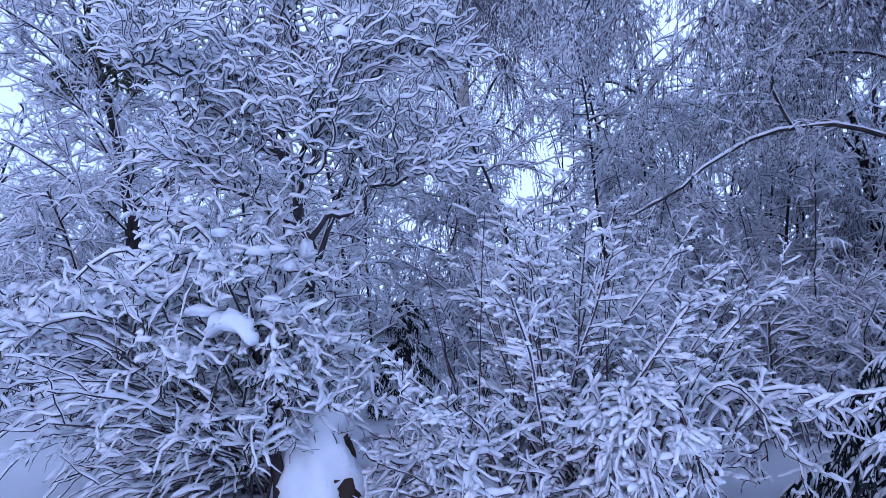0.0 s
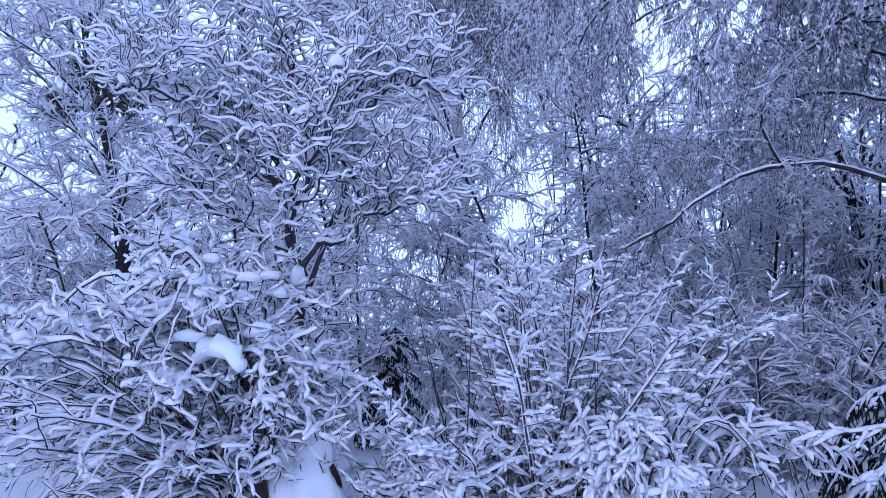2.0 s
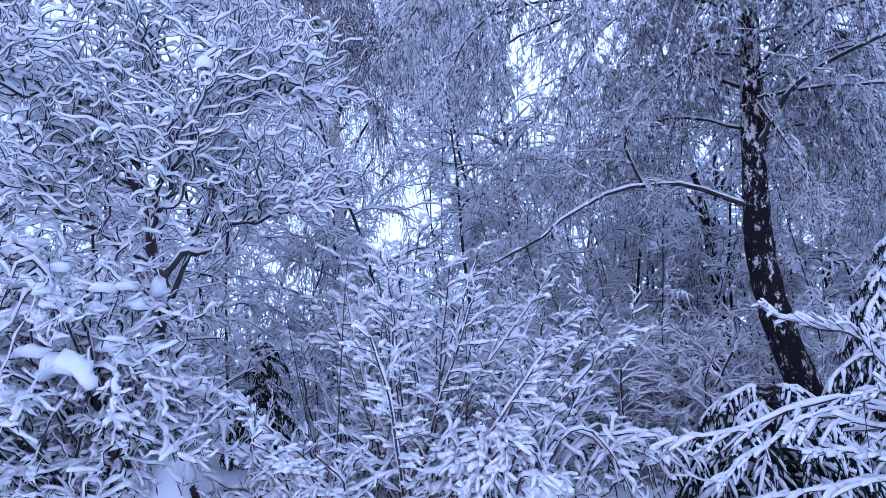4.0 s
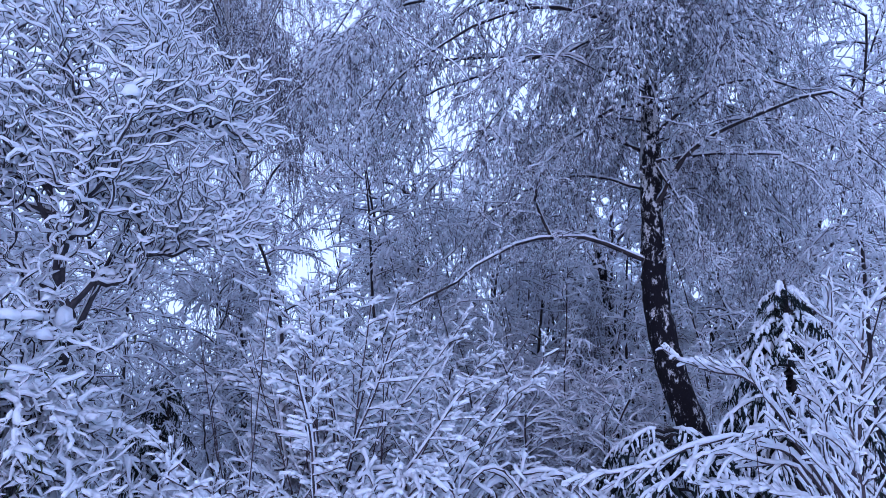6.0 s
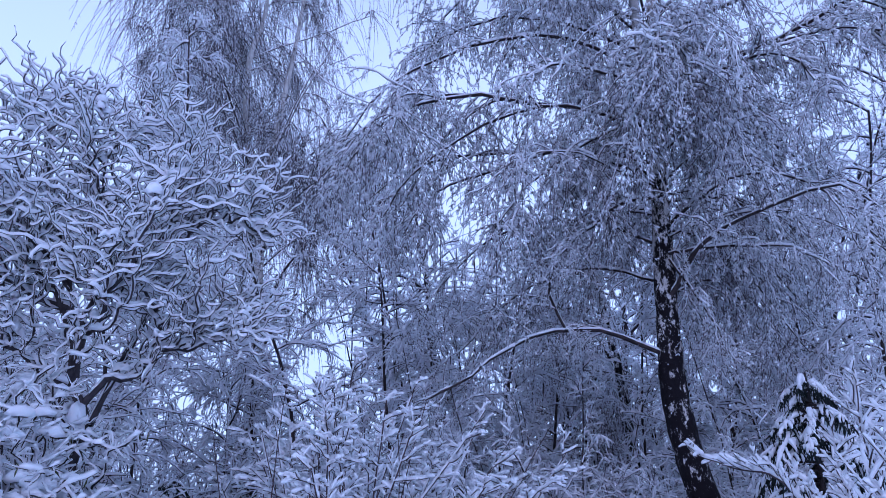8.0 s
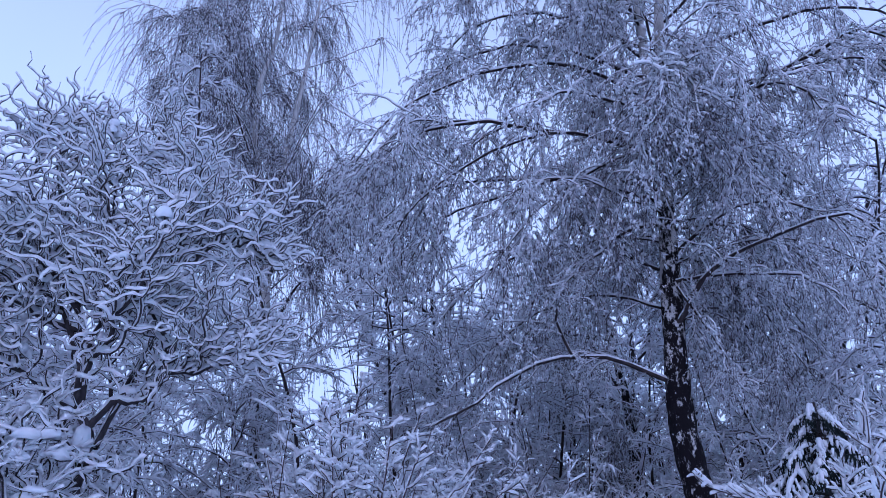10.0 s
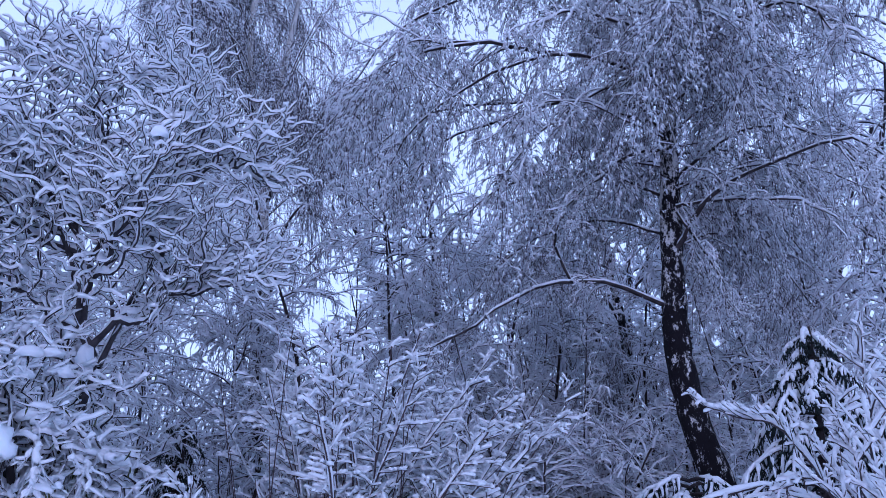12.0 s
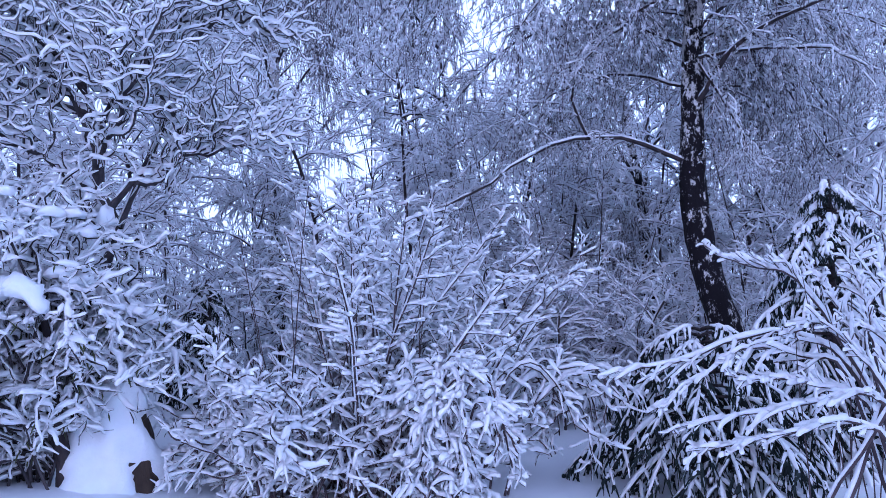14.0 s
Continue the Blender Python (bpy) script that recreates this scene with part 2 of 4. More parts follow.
def caps(lines, radii, amount, sides=4, cling=0.25, patchy=0.35, wide=0.55, bare=0.0, blunt=0):
    """Snow lying along the upper side of branches: thick where they lie flat, a thin side coat (cling) where they stand,
    broken by bare stretches (bare: their share); blunt: lengths of a finger of snow with rounded ends."""
    if blunt:
        at = np.unique(np.concatenate([[0, 0.1, 0.9, 1], np.linspace(0, 1, blunt + 1)[1:-1]])) * (lines.shape[1] - 1)
        i = np.minimum(at.astype(int), lines.shape[1] - 2)
        f = at - i
        lines = lines[:, i] * (1 - f)[:, None] + lines[:, i + 1] * f[:, None]
        radii = radii[:, i] * (1 - f) + radii[:, i + 1] * f
    n, k, _ = lines.shape
    t = frames(lines)
    ang = rng.uniform(0, 6.28, (n, 1))
    lean = np.stack([np.cos(ang), np.sin(ang), 0 * ang], -1)
    h = unit(np.cross(t, UP + 0 * t) + 0.12 * lean)
    h = unit(h - t * (h * t).sum(-1, keepdims=True))
    up = np.cross(h, t)
    flat = np.sqrt(np.maximum(0, 1 - t[..., 2] ** 2))
    lump = rng.uniform(1 - patchy, 1 + patchy, (n, k))
    lump[:, 1:-1] = 0.8 * lump[:, 1:-1] + 0.1 * (lump[:, :-2] + lump[:, 2:])
    amount = np.broadcast_to(np.asarray(amount, float).reshape(-1, 1), (n, 1)) * rng.uniform(0.6, 1.35, (n, 1))
    th = amount * (cling + (1 - cling) * flat**1.5) * lump
    end = np.ones(k)
    end[0], end[-1] = (0.6, 0.55) if blunt else (0.6, 0.45)
    th = th * end
    gone = rng.random((n, k)) < bare
    high = np.where(gone, radii * 0.6, radii + th)
    w = np.where(gone, radii * 0.4, radii * 0.95 + wide * th)
    sec = np.array(SECTION[sides])
    uneven = rng.uniform(0.82, 1.18, (n, k, sides))
    v = (lines[:, :, None] + (w[..., None] * uneven * sec[:, 0])[..., None] * h[:, :, None]
         + np.where(sec[:, 1] > 0, high[..., None] * uneven * sec[:, 1], radii[..., None] * 0.25)[..., None] * up[:, :, None])
    f = strip_faces(n, k, sides)
    if sides > 3:
        last = np.arange(n)[:, None] * k * sides + (k - 1) * sides + np.arange(sides)[None]
        f = np.vstack([f, np.stack([last[:, 0], last[:, 1], last[:, -2], last[:, -1]], -1)])
        if sides == 5:
            f = np.vstack([f, np.stack([last[:, 1], last[:, 2], last[:, 3], last[:, 3]], -1)])
        if sides == 6:
            f = np.vstack([f, np.stack([last[:, 1], last[:, 2], last[:, 3], last[:, 4]], -1)])
    return v.reshape(-1, 3), f


def spindles(base, way, length, radius, sides=3):
    """Small clumps of snow, pointed at both ends, sitting on twigs at base and lying along way."""
    n, d = len(base), unit(way)
    a = unit(np.cross(d, np.array([0.31, 0.9, 0.2])))
    b = np.cross(d, a)
    length, radius = np.asarray(length, float)[:, None], np.asarray(radius, float)[:, None]
    ang = np.arange(sides) * 2 * math.pi / sides
    v = np.empty((n, sides + 2, 3))
    v[:, 0], v[:, -1] = base - d * length * 0.2, base + d * length * 0.8
    for i in range(sides):
        v[:, i + 1] = base + d * length * 0.3 + radius * (math.cos(ang[i]) * a + math.sin(ang[i]) * b)
    i = np.arange(sides) + 1
    j = np.roll(i, -1)
    f = np.vstack([np.stack([i, j, 0 * i + sides + 1, 0 * i + sides + 1], -1), np.stack([j, i, 0 * i, 0 * i], -1)])
    return v.reshape(-1, 3), (f[None] + (np.arange(n) * (sides + 2))[:, None, None]).reshape(-1, 4)


def pillows(centres, sizes, seg=8, flat=0.6):
    """Rounded lumps of snow, each with an uneven outline."""
    centres, sizes = np.atleast_2d(centres), np.broadcast_to(np.asarray(sizes, float), (len(centres),))
    la = np.radians(np.array([-50, -15, 20, 50, 80]))
    lo = np.arange(seg) * 2 * math.pi / seg
    d = np.stack([np.cos(la)[:, None] * np.cos(lo), np.cos(la)[:, None] * np.sin(lo), flat * np.sin(la)[:, None] + 0 * lo], -1)
    n = len(centres)
    squash = rng.uniform(0.6, 1.4, (n, 1, 1, 1)) * np.array([1, 0, 0]) + np.array([0, 1, 1])
    v = centres[:, None, None] + d[None] * squash * sizes[:, None, None, None] * rng.uniform(0.78, 1.2, (n, 5, seg, 1))
    f = strip_faces(n, 5, seg)
    top = (np.arange(n) * 5 * seg + 4 * seg)[:, None] + np.arange(seg)[None]
    caps_ = np.stack([top[:, 0], top[:, 2], top[:, 4], top[:, 6]], -1)
    mids = np.vstack([np.stack([top[:, i], top[:, i + 1], top[:, (i + 2) % seg], top[:, (i + 2) % seg]], -1) for i in (0, 2, 4, 6)])
    return v.reshape(-1, 3), np.vstack([f, caps_, mids])


def mesh_of(name, sets, mat, smooth=True):
    """One mesh from sets of vertices and quads (a quad may repeat its last corner)."""
    verts, faces, at = [], [], 0
    for v, f in sets:
        verts.append(v)
        faces.append(f + at)
        at += len(v)
    v, f = np.vstack(verts), np.vstack(faces)
    tri = f[:, 2] == f[:, 3]
    loops = np.concatenate([f[~tri].ravel(), f[tri][:, :3].ravel()])
    totals = np.concatenate([np.full((~tri).sum(), 4), np.full(tri.sum(), 3)])
    me = bpy.data.meshes.new(name)
    me.vertices.add(len(v))
    me.vertices.foreach_set("co", v.astype(np.float32).ravel())
    me.loops.add(len(loops))
    me.loops.foreach_set("vertex_index", loops.astype(np.int32))
    me.polygons.add(len(totals))
    me.polygons.foreach_set("loop_start", np.concatenate([[0], np.cumsum(totals)[:-1]]).astype(np.int32))
    me.polygons.foreach_set("use_smooth", np.full(len(totals), smooth))
    me.update(calc_edges=True)
    me.materials.append(mat)
    return me


def part(name, sets, mat, parent, label="", smooth=True, kind=""):
    """Links one mesh as a part under its thing; shapes are given in world metres."""
    root = parent
    while root.parent:
        root = root.parent
    sets = [(v - np.array(root.location), f) for v, f in sets]
    ob = new(name, mesh_of(name, sets, mat, smooth))
    ob.parent = parent
    return tagged(ob, label, kind=kind)


def thing(name, x, y, label, category, group="", sink=0.0):
    ob = new(name)
    ob.location = (x, y, float(ground_z(x, y)) - sink)
    return tagged(ob, label, category, group)


def limb_line(points, n=14):
    return spline(points, n)[None]


# ---- ground ----
def snow_ground():
    ring = np.concatenate([[0.0], np.geomspace(0.5, 14, 90), np.geomspace(15, 3000, 40)])
    a = np.linspace(0, 2 * math.pi, 200, endpoint=False)
    x, y = ring[:, None] * np.cos(a), ring[:, None] * np.sin(a) + 4
    z = ground_z(x, y) * np.exp(-(ring / 60) ** 2)[:, None]
    z += 0.008 * np.sin(3.1 * x + 1.7 * np.sin(2.3 * y)) * np.sin(2.7 * y + 1.9 * np.sin(1.7 * x)) * np.exp(-(ring / 14) ** 2)[:, None]
    ob = new("ground", mesh_of("ground", [(np.stack([x, y, z], -1).reshape(-1, 3), strip_faces(1, len(ring), 200))], GROUND))
    tagged(ob, "deep untrodden snow lying over a garden lawn", "ground", kind="structure")


snow_ground()


# ---- weeping birches ----
def veil(lines, side, strand, clump, lo=0.12):
    """Side branches on limbs, twigs that hang from them like threads, and the clumps of snow along these.
    side: count, length, radius, coat, (bend, droop); strand: count, least and most length, radius, (bend, droop), steps;
    clump: count, radius, length, how far it points down. Gives the sets of wood, twigs, snow and frost."""
    n2, len2, r2, coat2, bend2 = side
    b, w, u = shoots(lines, n2, lo, 1.0, 50, 18)
    w[:, 2] = w[:, 2] * 0.7 + 0.15
    l2 = grow(b, w, rng.uniform(0.4, 1.0, len(b)) * len2 * (1.15 - 0.5 * u), 7, *bend2)
    q2 = taper(l2, r2, r2 * 0.55)
    n3, short, long, r3, bend3, steps = strand
    b, w, u = shoots(l2, n3, 0.08, 1.0, 58, 20)
    w[:, 2] -= 0.25
    l3 = grow(b, w, short + (long - short) * rng.random(len(b)) ** 1.6, steps, *bend3)
    n4, r4, len4, down = clump
    b, w, u = shoots(l3, n4, 0.04, 1.0, 48, 25)
    w[:, 2] -= down
    k = rng.uniform(0.45, 1.0, len(b))
    return ([tubes(l2, q2, 3)], [tubes(l3, taper(l3, r3, r3 * 0.6), 3)], [caps(l2, q2, coat2, 4, 0.3, 0.5, 0.5, 0.08)],
            [spindles(b, w, k * len4, k * r4 * rng.uniform(0.7, 1.2, len(b)))])


def trunk_line(points, n, r0, r1, knots=0.06):
    line = limb_line(points, n)
    q = taper(line, r0, r1)
    q[:, 0] *= 1.25
    return line, q, tubes(line, q, 16, knots)


def birch(name, label, trunks, limbs, extra, hanging, bark, group="", shrink=0.75, thin=0, thin_hanging=None, heavy=0):
    """trunks: (points, r0, r1); limbs: (points, r0); extra: (count, low, high, reach, rise) for the limbs of the crown;
    hanging: what veil() takes; thin: how many of the first limbs take thin_hanging; heavy: how many of the last are laden."""
    x, y, _ = trunks[0][0][0]
    tree = thing(name, x, y, label, "tree", group)
    wood, snow_sets = [], []
    first = None
    for i, (pts, r0, r1) in enumerate(trunks):
        line, q, t = trunk_line(pts, 70, r0, r1, 0.11)
        part("trunk" if i == 0 else "side_trunk", [t], bark, tree, "cracked black bark turning white higher up" if i == 0 else "")
        if first is None:
            first = (line, q)
        n = int(5 * np.linalg.norm(line[0, -1] - line[0, 0]))
        u = rng.uniform(0.02, 0.98, n) * 69.99
        k, f = u.astype(int), (u % 1)[:, None]
        turn = rng.normal(3.5, 0.8, n)
        edge = line[0][k] * (1 - f) + line[0][k + 1] * f + q[0][k][:, None] * np.stack([np.cos(turn), np.sin(turn), 0 * turn], -1)
        snow_sets.append(pillows(edge, 0.003 + 0.009 * rng.random(n) ** 2, 8, 1.8))
    all_l, all_q = [], []
    for pts, r0 in limbs:
        line = limb_line(pts, 12)
        line[:, 1:-1] += rng.normal(0, 0.012, line[:, 1:-1].shape)
        q = taper(line, r0 * 0.7, r0 * 0.2)
        limb = part("limb", [tubes(line, q, 6, 0.08)], BARK, tree)
        part("snow_cap", [caps(line, q * 0.8, 0.020, 6, 0.25, 0.7, 0.3, 0.08)], SNOW, limb)
        all_l.append(line)
    count, low, high, reach, rise = extra
    if count:
        b, w, u = shoots(first[0], count, low, high, 62, 10, even=True)
        w[:, 2] = np.abs(w[:, 2]) * 0.5 + rise
        ln = grow(b, w, reach * rng.uniform(0.6, 1.0, count) * (1.25 - shrink * u), 12, 0.10, 0.12 if rise < 1 else 0.06)
        q = taper(ln, 0.018 * (1.4 - u), 0.006)
        for i in range(count):
            limb = part("limb", [tubes(ln[i:i + 1], q[i:i + 1], 5, 0.08)], BARK, tree)
            part("snow_cap", [caps(ln[i:i + 1], q[i:i + 1], 0.020, 4, 0.3, 0.6, 0.4, 0.15)], SNOW, limb)
        all_l.append(ln)
    lines = np.concatenate(all_l[thin:])
    b, t, s, f = veil(lines, *hanging)
    if thin:
        more = veil(np.concatenate(all_l[:thin]), *thin_hanging)
        b, t, s, f = b + more[0], t + more[1], s + more[2], f + more[3]
    if heavy:
        laden = np.concatenate(all_l[len(limbs) - heavy:len(limbs)])[:, 4:]
        more = veil(laden, (15, 0.75, 0.008, 0.036, (0.2, 0.13)), (9, 0.08, 0.3, 0.004, (0.25, 0.35), 3), (6, 0.017, 0.075, 0.2))
        b, t, s = b + more[0], t + more[1], s + more[2] + more[3]
    part("branch_mass", b, TWIG, tree, "thin dark side branches", kind="stuff")
    part("twig_mass", t, TWIG, tree, "fine dark hanging twigs", kind="stuff")
    part("snow_cover", snow_sets + s, SNOW, tree, "snow lying along trunk and branches", kind="stuff")
    part("frost", f, FROST, tree, "snow clinging to the hanging twigs", kind="stuff")
    return tree


def build_main_birch():
    low = [(4.89, 9.03, -0.1), (4.74, 9.08, 0.18), (4.41, 9.22, 1.09), (4.13, 9.34, 2.09), (3.99, 9.39, 3.05), (3.99, 9.39, 3.79),
           (4.00, 9.36, 4.69), (4.00, 9.30, 5.4), (4.03, 9.29, 6.4), (4.04, 9.28, 7.8), (4.15, 9.23, 8.86), (4.25, 9.2, 10.5), (4.4, 9.3, 13.0)]
    fork = [(4.03, 9.29, 7.6), (3.93, 9.33, 8.30), (3.91, 9.34, 9.02), (3.85, 9.4, 10.2), (3.6, 9.6, 12.4)]
    limbs = [
        ([(3.94, 9.40, 3.5), (3.75, 9.40, 3.57), (3.19, 9.39, 3.77), (2.72, 9.33, 3.80), (2.07, 9.09, 3.63), (1.58, 8.78, 3.35), (1.13, 8.44, 2.98), (0.66, 8.09, 2.71)], 0.055),
        ([(2.56, 9.27, 3.80), (2.37, 9.32, 4.25), (2.41, 9.31, 4.48), (2.28, 9.35, 4.96), (1.99, 9.41, 5.29)], 0.030),
        ([(4.02, 9.28, 5.73), (3.42, 9.24, 5.56), (2.96, 9.12, 5.16), (2.56, 8.96, 4.81), (2.2, 8.9, 4.3)], 0.045),
        ([(3.97, 9.32, 4.2), (4.21, 8.94, 4.69), (4.35, 8.61, 4.89), (4.61, 8.20, 5.02), (5.30, 7.48, 5.18), (5.51, 7.03, 4.74)], 0.055),
        ([(4.00, 9.28, 4.86), (4.27, 8.96, 4.83), (5.03, 8.32, 4.72), (5.38, 7.86, 4.34)], 0.040),
        ([(4.00, 9.16, 4.75), (4.26, 9.07, 4.27), (4.49, 8.96, 3.73), (4.44, 8.96, 3.6), (4.60, 8.91, 3.37)], 0.026),
        ([(4.04, 9.27, 6.9), (3.45, 9.09, 6.65), (2.72, 8.91, 6.17), (2.00, 8.69, 5.53), (1.5, 8.5, 4.8)], 0.045),
        ([(4.04, 9.28, 7.02), (2.55, 9.48, 7.15), (1.57, 9.39, 7.21), (0.90, 9.18, 6.95), (0.2, 9.1, 6.6), (-0.3, 9.0, 5.9)], 0.050),
        ([(4.03, 9.29, 6.2), (2.9, 9.6, 6.5), (1.8, 9.9, 6.3), (0.9, 10.0, 5.9), (0.5, 10.0, 5.3)], 0.045),
        ([(4.03, 9.29, 6.4), (5.2, 9.6, 7.0), (6.4, 9.8, 6.7), (7.4, 9.8, 5.6)], 0.045),
        ([(4.0, 9.3, 5.6), (5.2, 9.9, 6.0), (6.3, 10.3, 5.7), (7.2, 10.6, 4.7)], 0.040),
        ([(4.0, 9.35, 5.0), (3.0, 10.0, 5.6), (1.8, 10.5, 5.4), (0.8, 10.8, 4.4)], 0.040),
        ([(4.0, 9.3, 5.2), (4.9, 9.0, 5.9), (5.9, 8.8, 5.8), (6.7, 8.6, 4.9)], 0.038),
        ([(4.04, 9.28, 7.6), (2.8, 9.3, 8.2), (1.4, 9.4, 8.0), (0.2, 9.6, 7.4), (-0.5, 9.7, 6.4)], 0.045),
        ([(4.02, 9.29, 6.7), (2.7, 9.0, 6.9), (1.5, 8.9, 6.5), (0.5, 8.9, 5.7), (0.1, 8.9, 5.0)], 0.040),
        ([(4.06, 9.27, 7.3), (3.9, 8.4, 7.5), (3.85, 7.8, 7.1), (3.8, 7.5, 6.3)], 0.040),
        ([(4.0, 9.28, 6.8), (3.6, 8.6, 7.0), (3.3, 8.1, 6.5), (3.1, 7.9, 5.7)], 0.036),
        ([(4.06, 9.2, 6.6), (4.3, 8.5, 6.8), (4.4, 8.0, 6.4), (4.45, 7.7, 5.6)], 0.036),
        ([(1.57, 9.39, 7.21), (0.8, 9.7, 7.3), (0.0, 10.0, 6.9), (-0.5, 10.2, 6.1)], 0.024),
        ([(1.0, 9.2, 7.0), (0.4, 8.8, 6.8), (-0.1, 8.5, 6.1)], 0.020),
        ([(2.5, 9.48, 7.15), (1.8, 9.9, 7.4), (1.0, 10.4, 6.9), (0.5, 10.7, 6.0)], 0.024),
        ([(4.0, 9.35, 4.9), (5.0, 10.0, 5.2), (6.0, 10.8, 4.9), (6.7, 11.3, 4.0)], 0.034),
        ([(4.0, 9.4, 4.5), (3.2, 10.2, 4.9), (2.2, 10.8, 4.6), (1.4, 11.2, 3.8)], 0.034),
        ([(4.03, 9.29, 8.0), (2.6, 9.7, 8.8), (1.4, 9.9, 8.7), (0.5, 10.0, 8.1)], 0.045),
        ([(3.9, 9.34, 9.2), (2.8, 9.4, 10.2), (1.7, 9.4, 10.4), (0.9, 9.4, 9.9), (0.6, 9.4, 9.0)], 0.040),
        ([(3.88, 9.36, 9.7), (2.9, 9.0, 10.4), (2.0, 8.8, 10.3), (1.3, 8.7, 9.6), (1.1, 8.7, 8.9)], 0.036),
        ([(3.95, 9.32, 8.6), (2.9, 9.9, 9.5), (1.9, 10.2, 9.7), (1.1, 10.4, 9.2), (0.8, 10.5, 8.4)], 0.036),
        ([(3.9, 9.34, 9.0), (3.0, 8.7, 9.9), (2.2, 8.3, 9.9), (1.6, 8.1, 9.2), (1.5, 8.0, 8.5)], 0.034),
        ([(3.92, 9.34, 8.4), (3.2, 9.6, 9.3), (2.4, 9.8, 9.3), (1.7, 9.9, 8.6)], 0.032),
        ([(4.2, 9.2, 9.9), (4.4, 8.5, 10.6), (4.5, 7.9, 10.2), (4.5, 7.6, 9.2)], 0.032),
        ([(4.2, 9.2, 9.6), (5.1, 9.0, 10.2), (5.9, 8.8, 10.0), (6.5, 8.7, 9.0)], 0.036),
        ([(4.2, 9.2, 9.0), (5.0, 8.5, 9.7), (5.6, 8.0, 9.4), (5.9, 7.7, 8.4)], 0.036),
        ([(4.1, 9.25, 8.4), (3.6, 8.7, 9.2), (3.0, 8.4, 9.3), (2.5, 8.2, 8.5)], 0.030),
        ([(4.07, 9.27, 8.2), (5.3, 8.6, 8.6), (6.4, 7.9, 8.5), (7.2, 7.4, 7.6)], 0.045),
        ([(4.05, 9.28, 7.0), (5.4, 8.9, 7.6), (6.6, 8.4, 7.4), (7.3, 8.0, 6.4)], 0.040),
        ([(4.0, 9.3, 5.9), (4.9, 9.6, 6.6), (5.9, 9.9, 6.5), (6.6, 10.1, 5.6)], 0.036),
        ([(4.03, 9.29, 6.5), (4.8, 10.0, 7.3), (5.7, 10.8, 7.1), (6.3, 11.3, 6.2)], 0.036),
        ([(4.0, 9.35, 4.6), (5.0, 9.9, 5.1), (6.0, 10.2, 5.0), (6.8, 10.4, 4.2)], 0.034),
        ([(4.0, 9.3, 4.3), (4.9, 9.9, 4.7), (5.7, 10.5, 4.5), (6.2, 10.8, 3.7)], 0.030),
        ([(4.03, 9.29, 6.0), (2.6, 9.9, 6.6), (1.3, 10.2, 6.6), (0.5, 10.4, 6.4), (0.0, 10.5, 6.0)], 0.040),
        ([(4.06, 9.27, 7.20), (4.35, 8.75, 7.16), (4.78, 8.13, 7.17), (5.05, 7.54, 6.95), (5.18, 7.03, 6.11)], 0.045),
        ([(4.07, 9.27, 7.87), (4.93, 8.50, 7.55), (5.45, 7.82, 7.54), (5.81, 7.18, 7.51), (6.07, 6.55, 6.77)], 0.055),
        ([(4.81, 8.45, 7.42), (5.28, 7.85, 7.38), (5.83, 7.11, 7.10), (6.07, 6.55, 6.48)], 0.035),
        ([(4.08, 9.26, 7.48), (3.75, 8.4, 7.5), (3.52, 7.76, 7.26), (3.39, 7.38, 6.4)], 0.050),
        ([(4.04, 9.28, 7.40), (3.38, 8.97, 7.40), (2.56, 8.68, 7.34), (1.84, 8.32, 6.89)], 0.045),
    ]
    birch("birch_tree", "tall weeping birch with dark leaning trunk and snow-laden hanging twigs", [(low, 0.225, 0.05), (fork, 0.09, 0.03)], limbs,
          (28, 0.53, 0.97, 4.4, 0.3), ((19, 1.3, 0.0070, 0.022, (0.22, 0.24)), (8, 0.2, 1.15, 0.0046, (0.16, 0.45), 3), (9, 0.020, 0.115, 0.45), 0.06), PAPER, thin=6, heavy=5,
          thin_hanging=((13, 0.9, 0.0065, 0.020, (0.22, 0.12)), (9, 0.15, 0.7, 0.0034, (0.25, 0.3), 3), (10, 0.0145, 0.08, 0.3)))


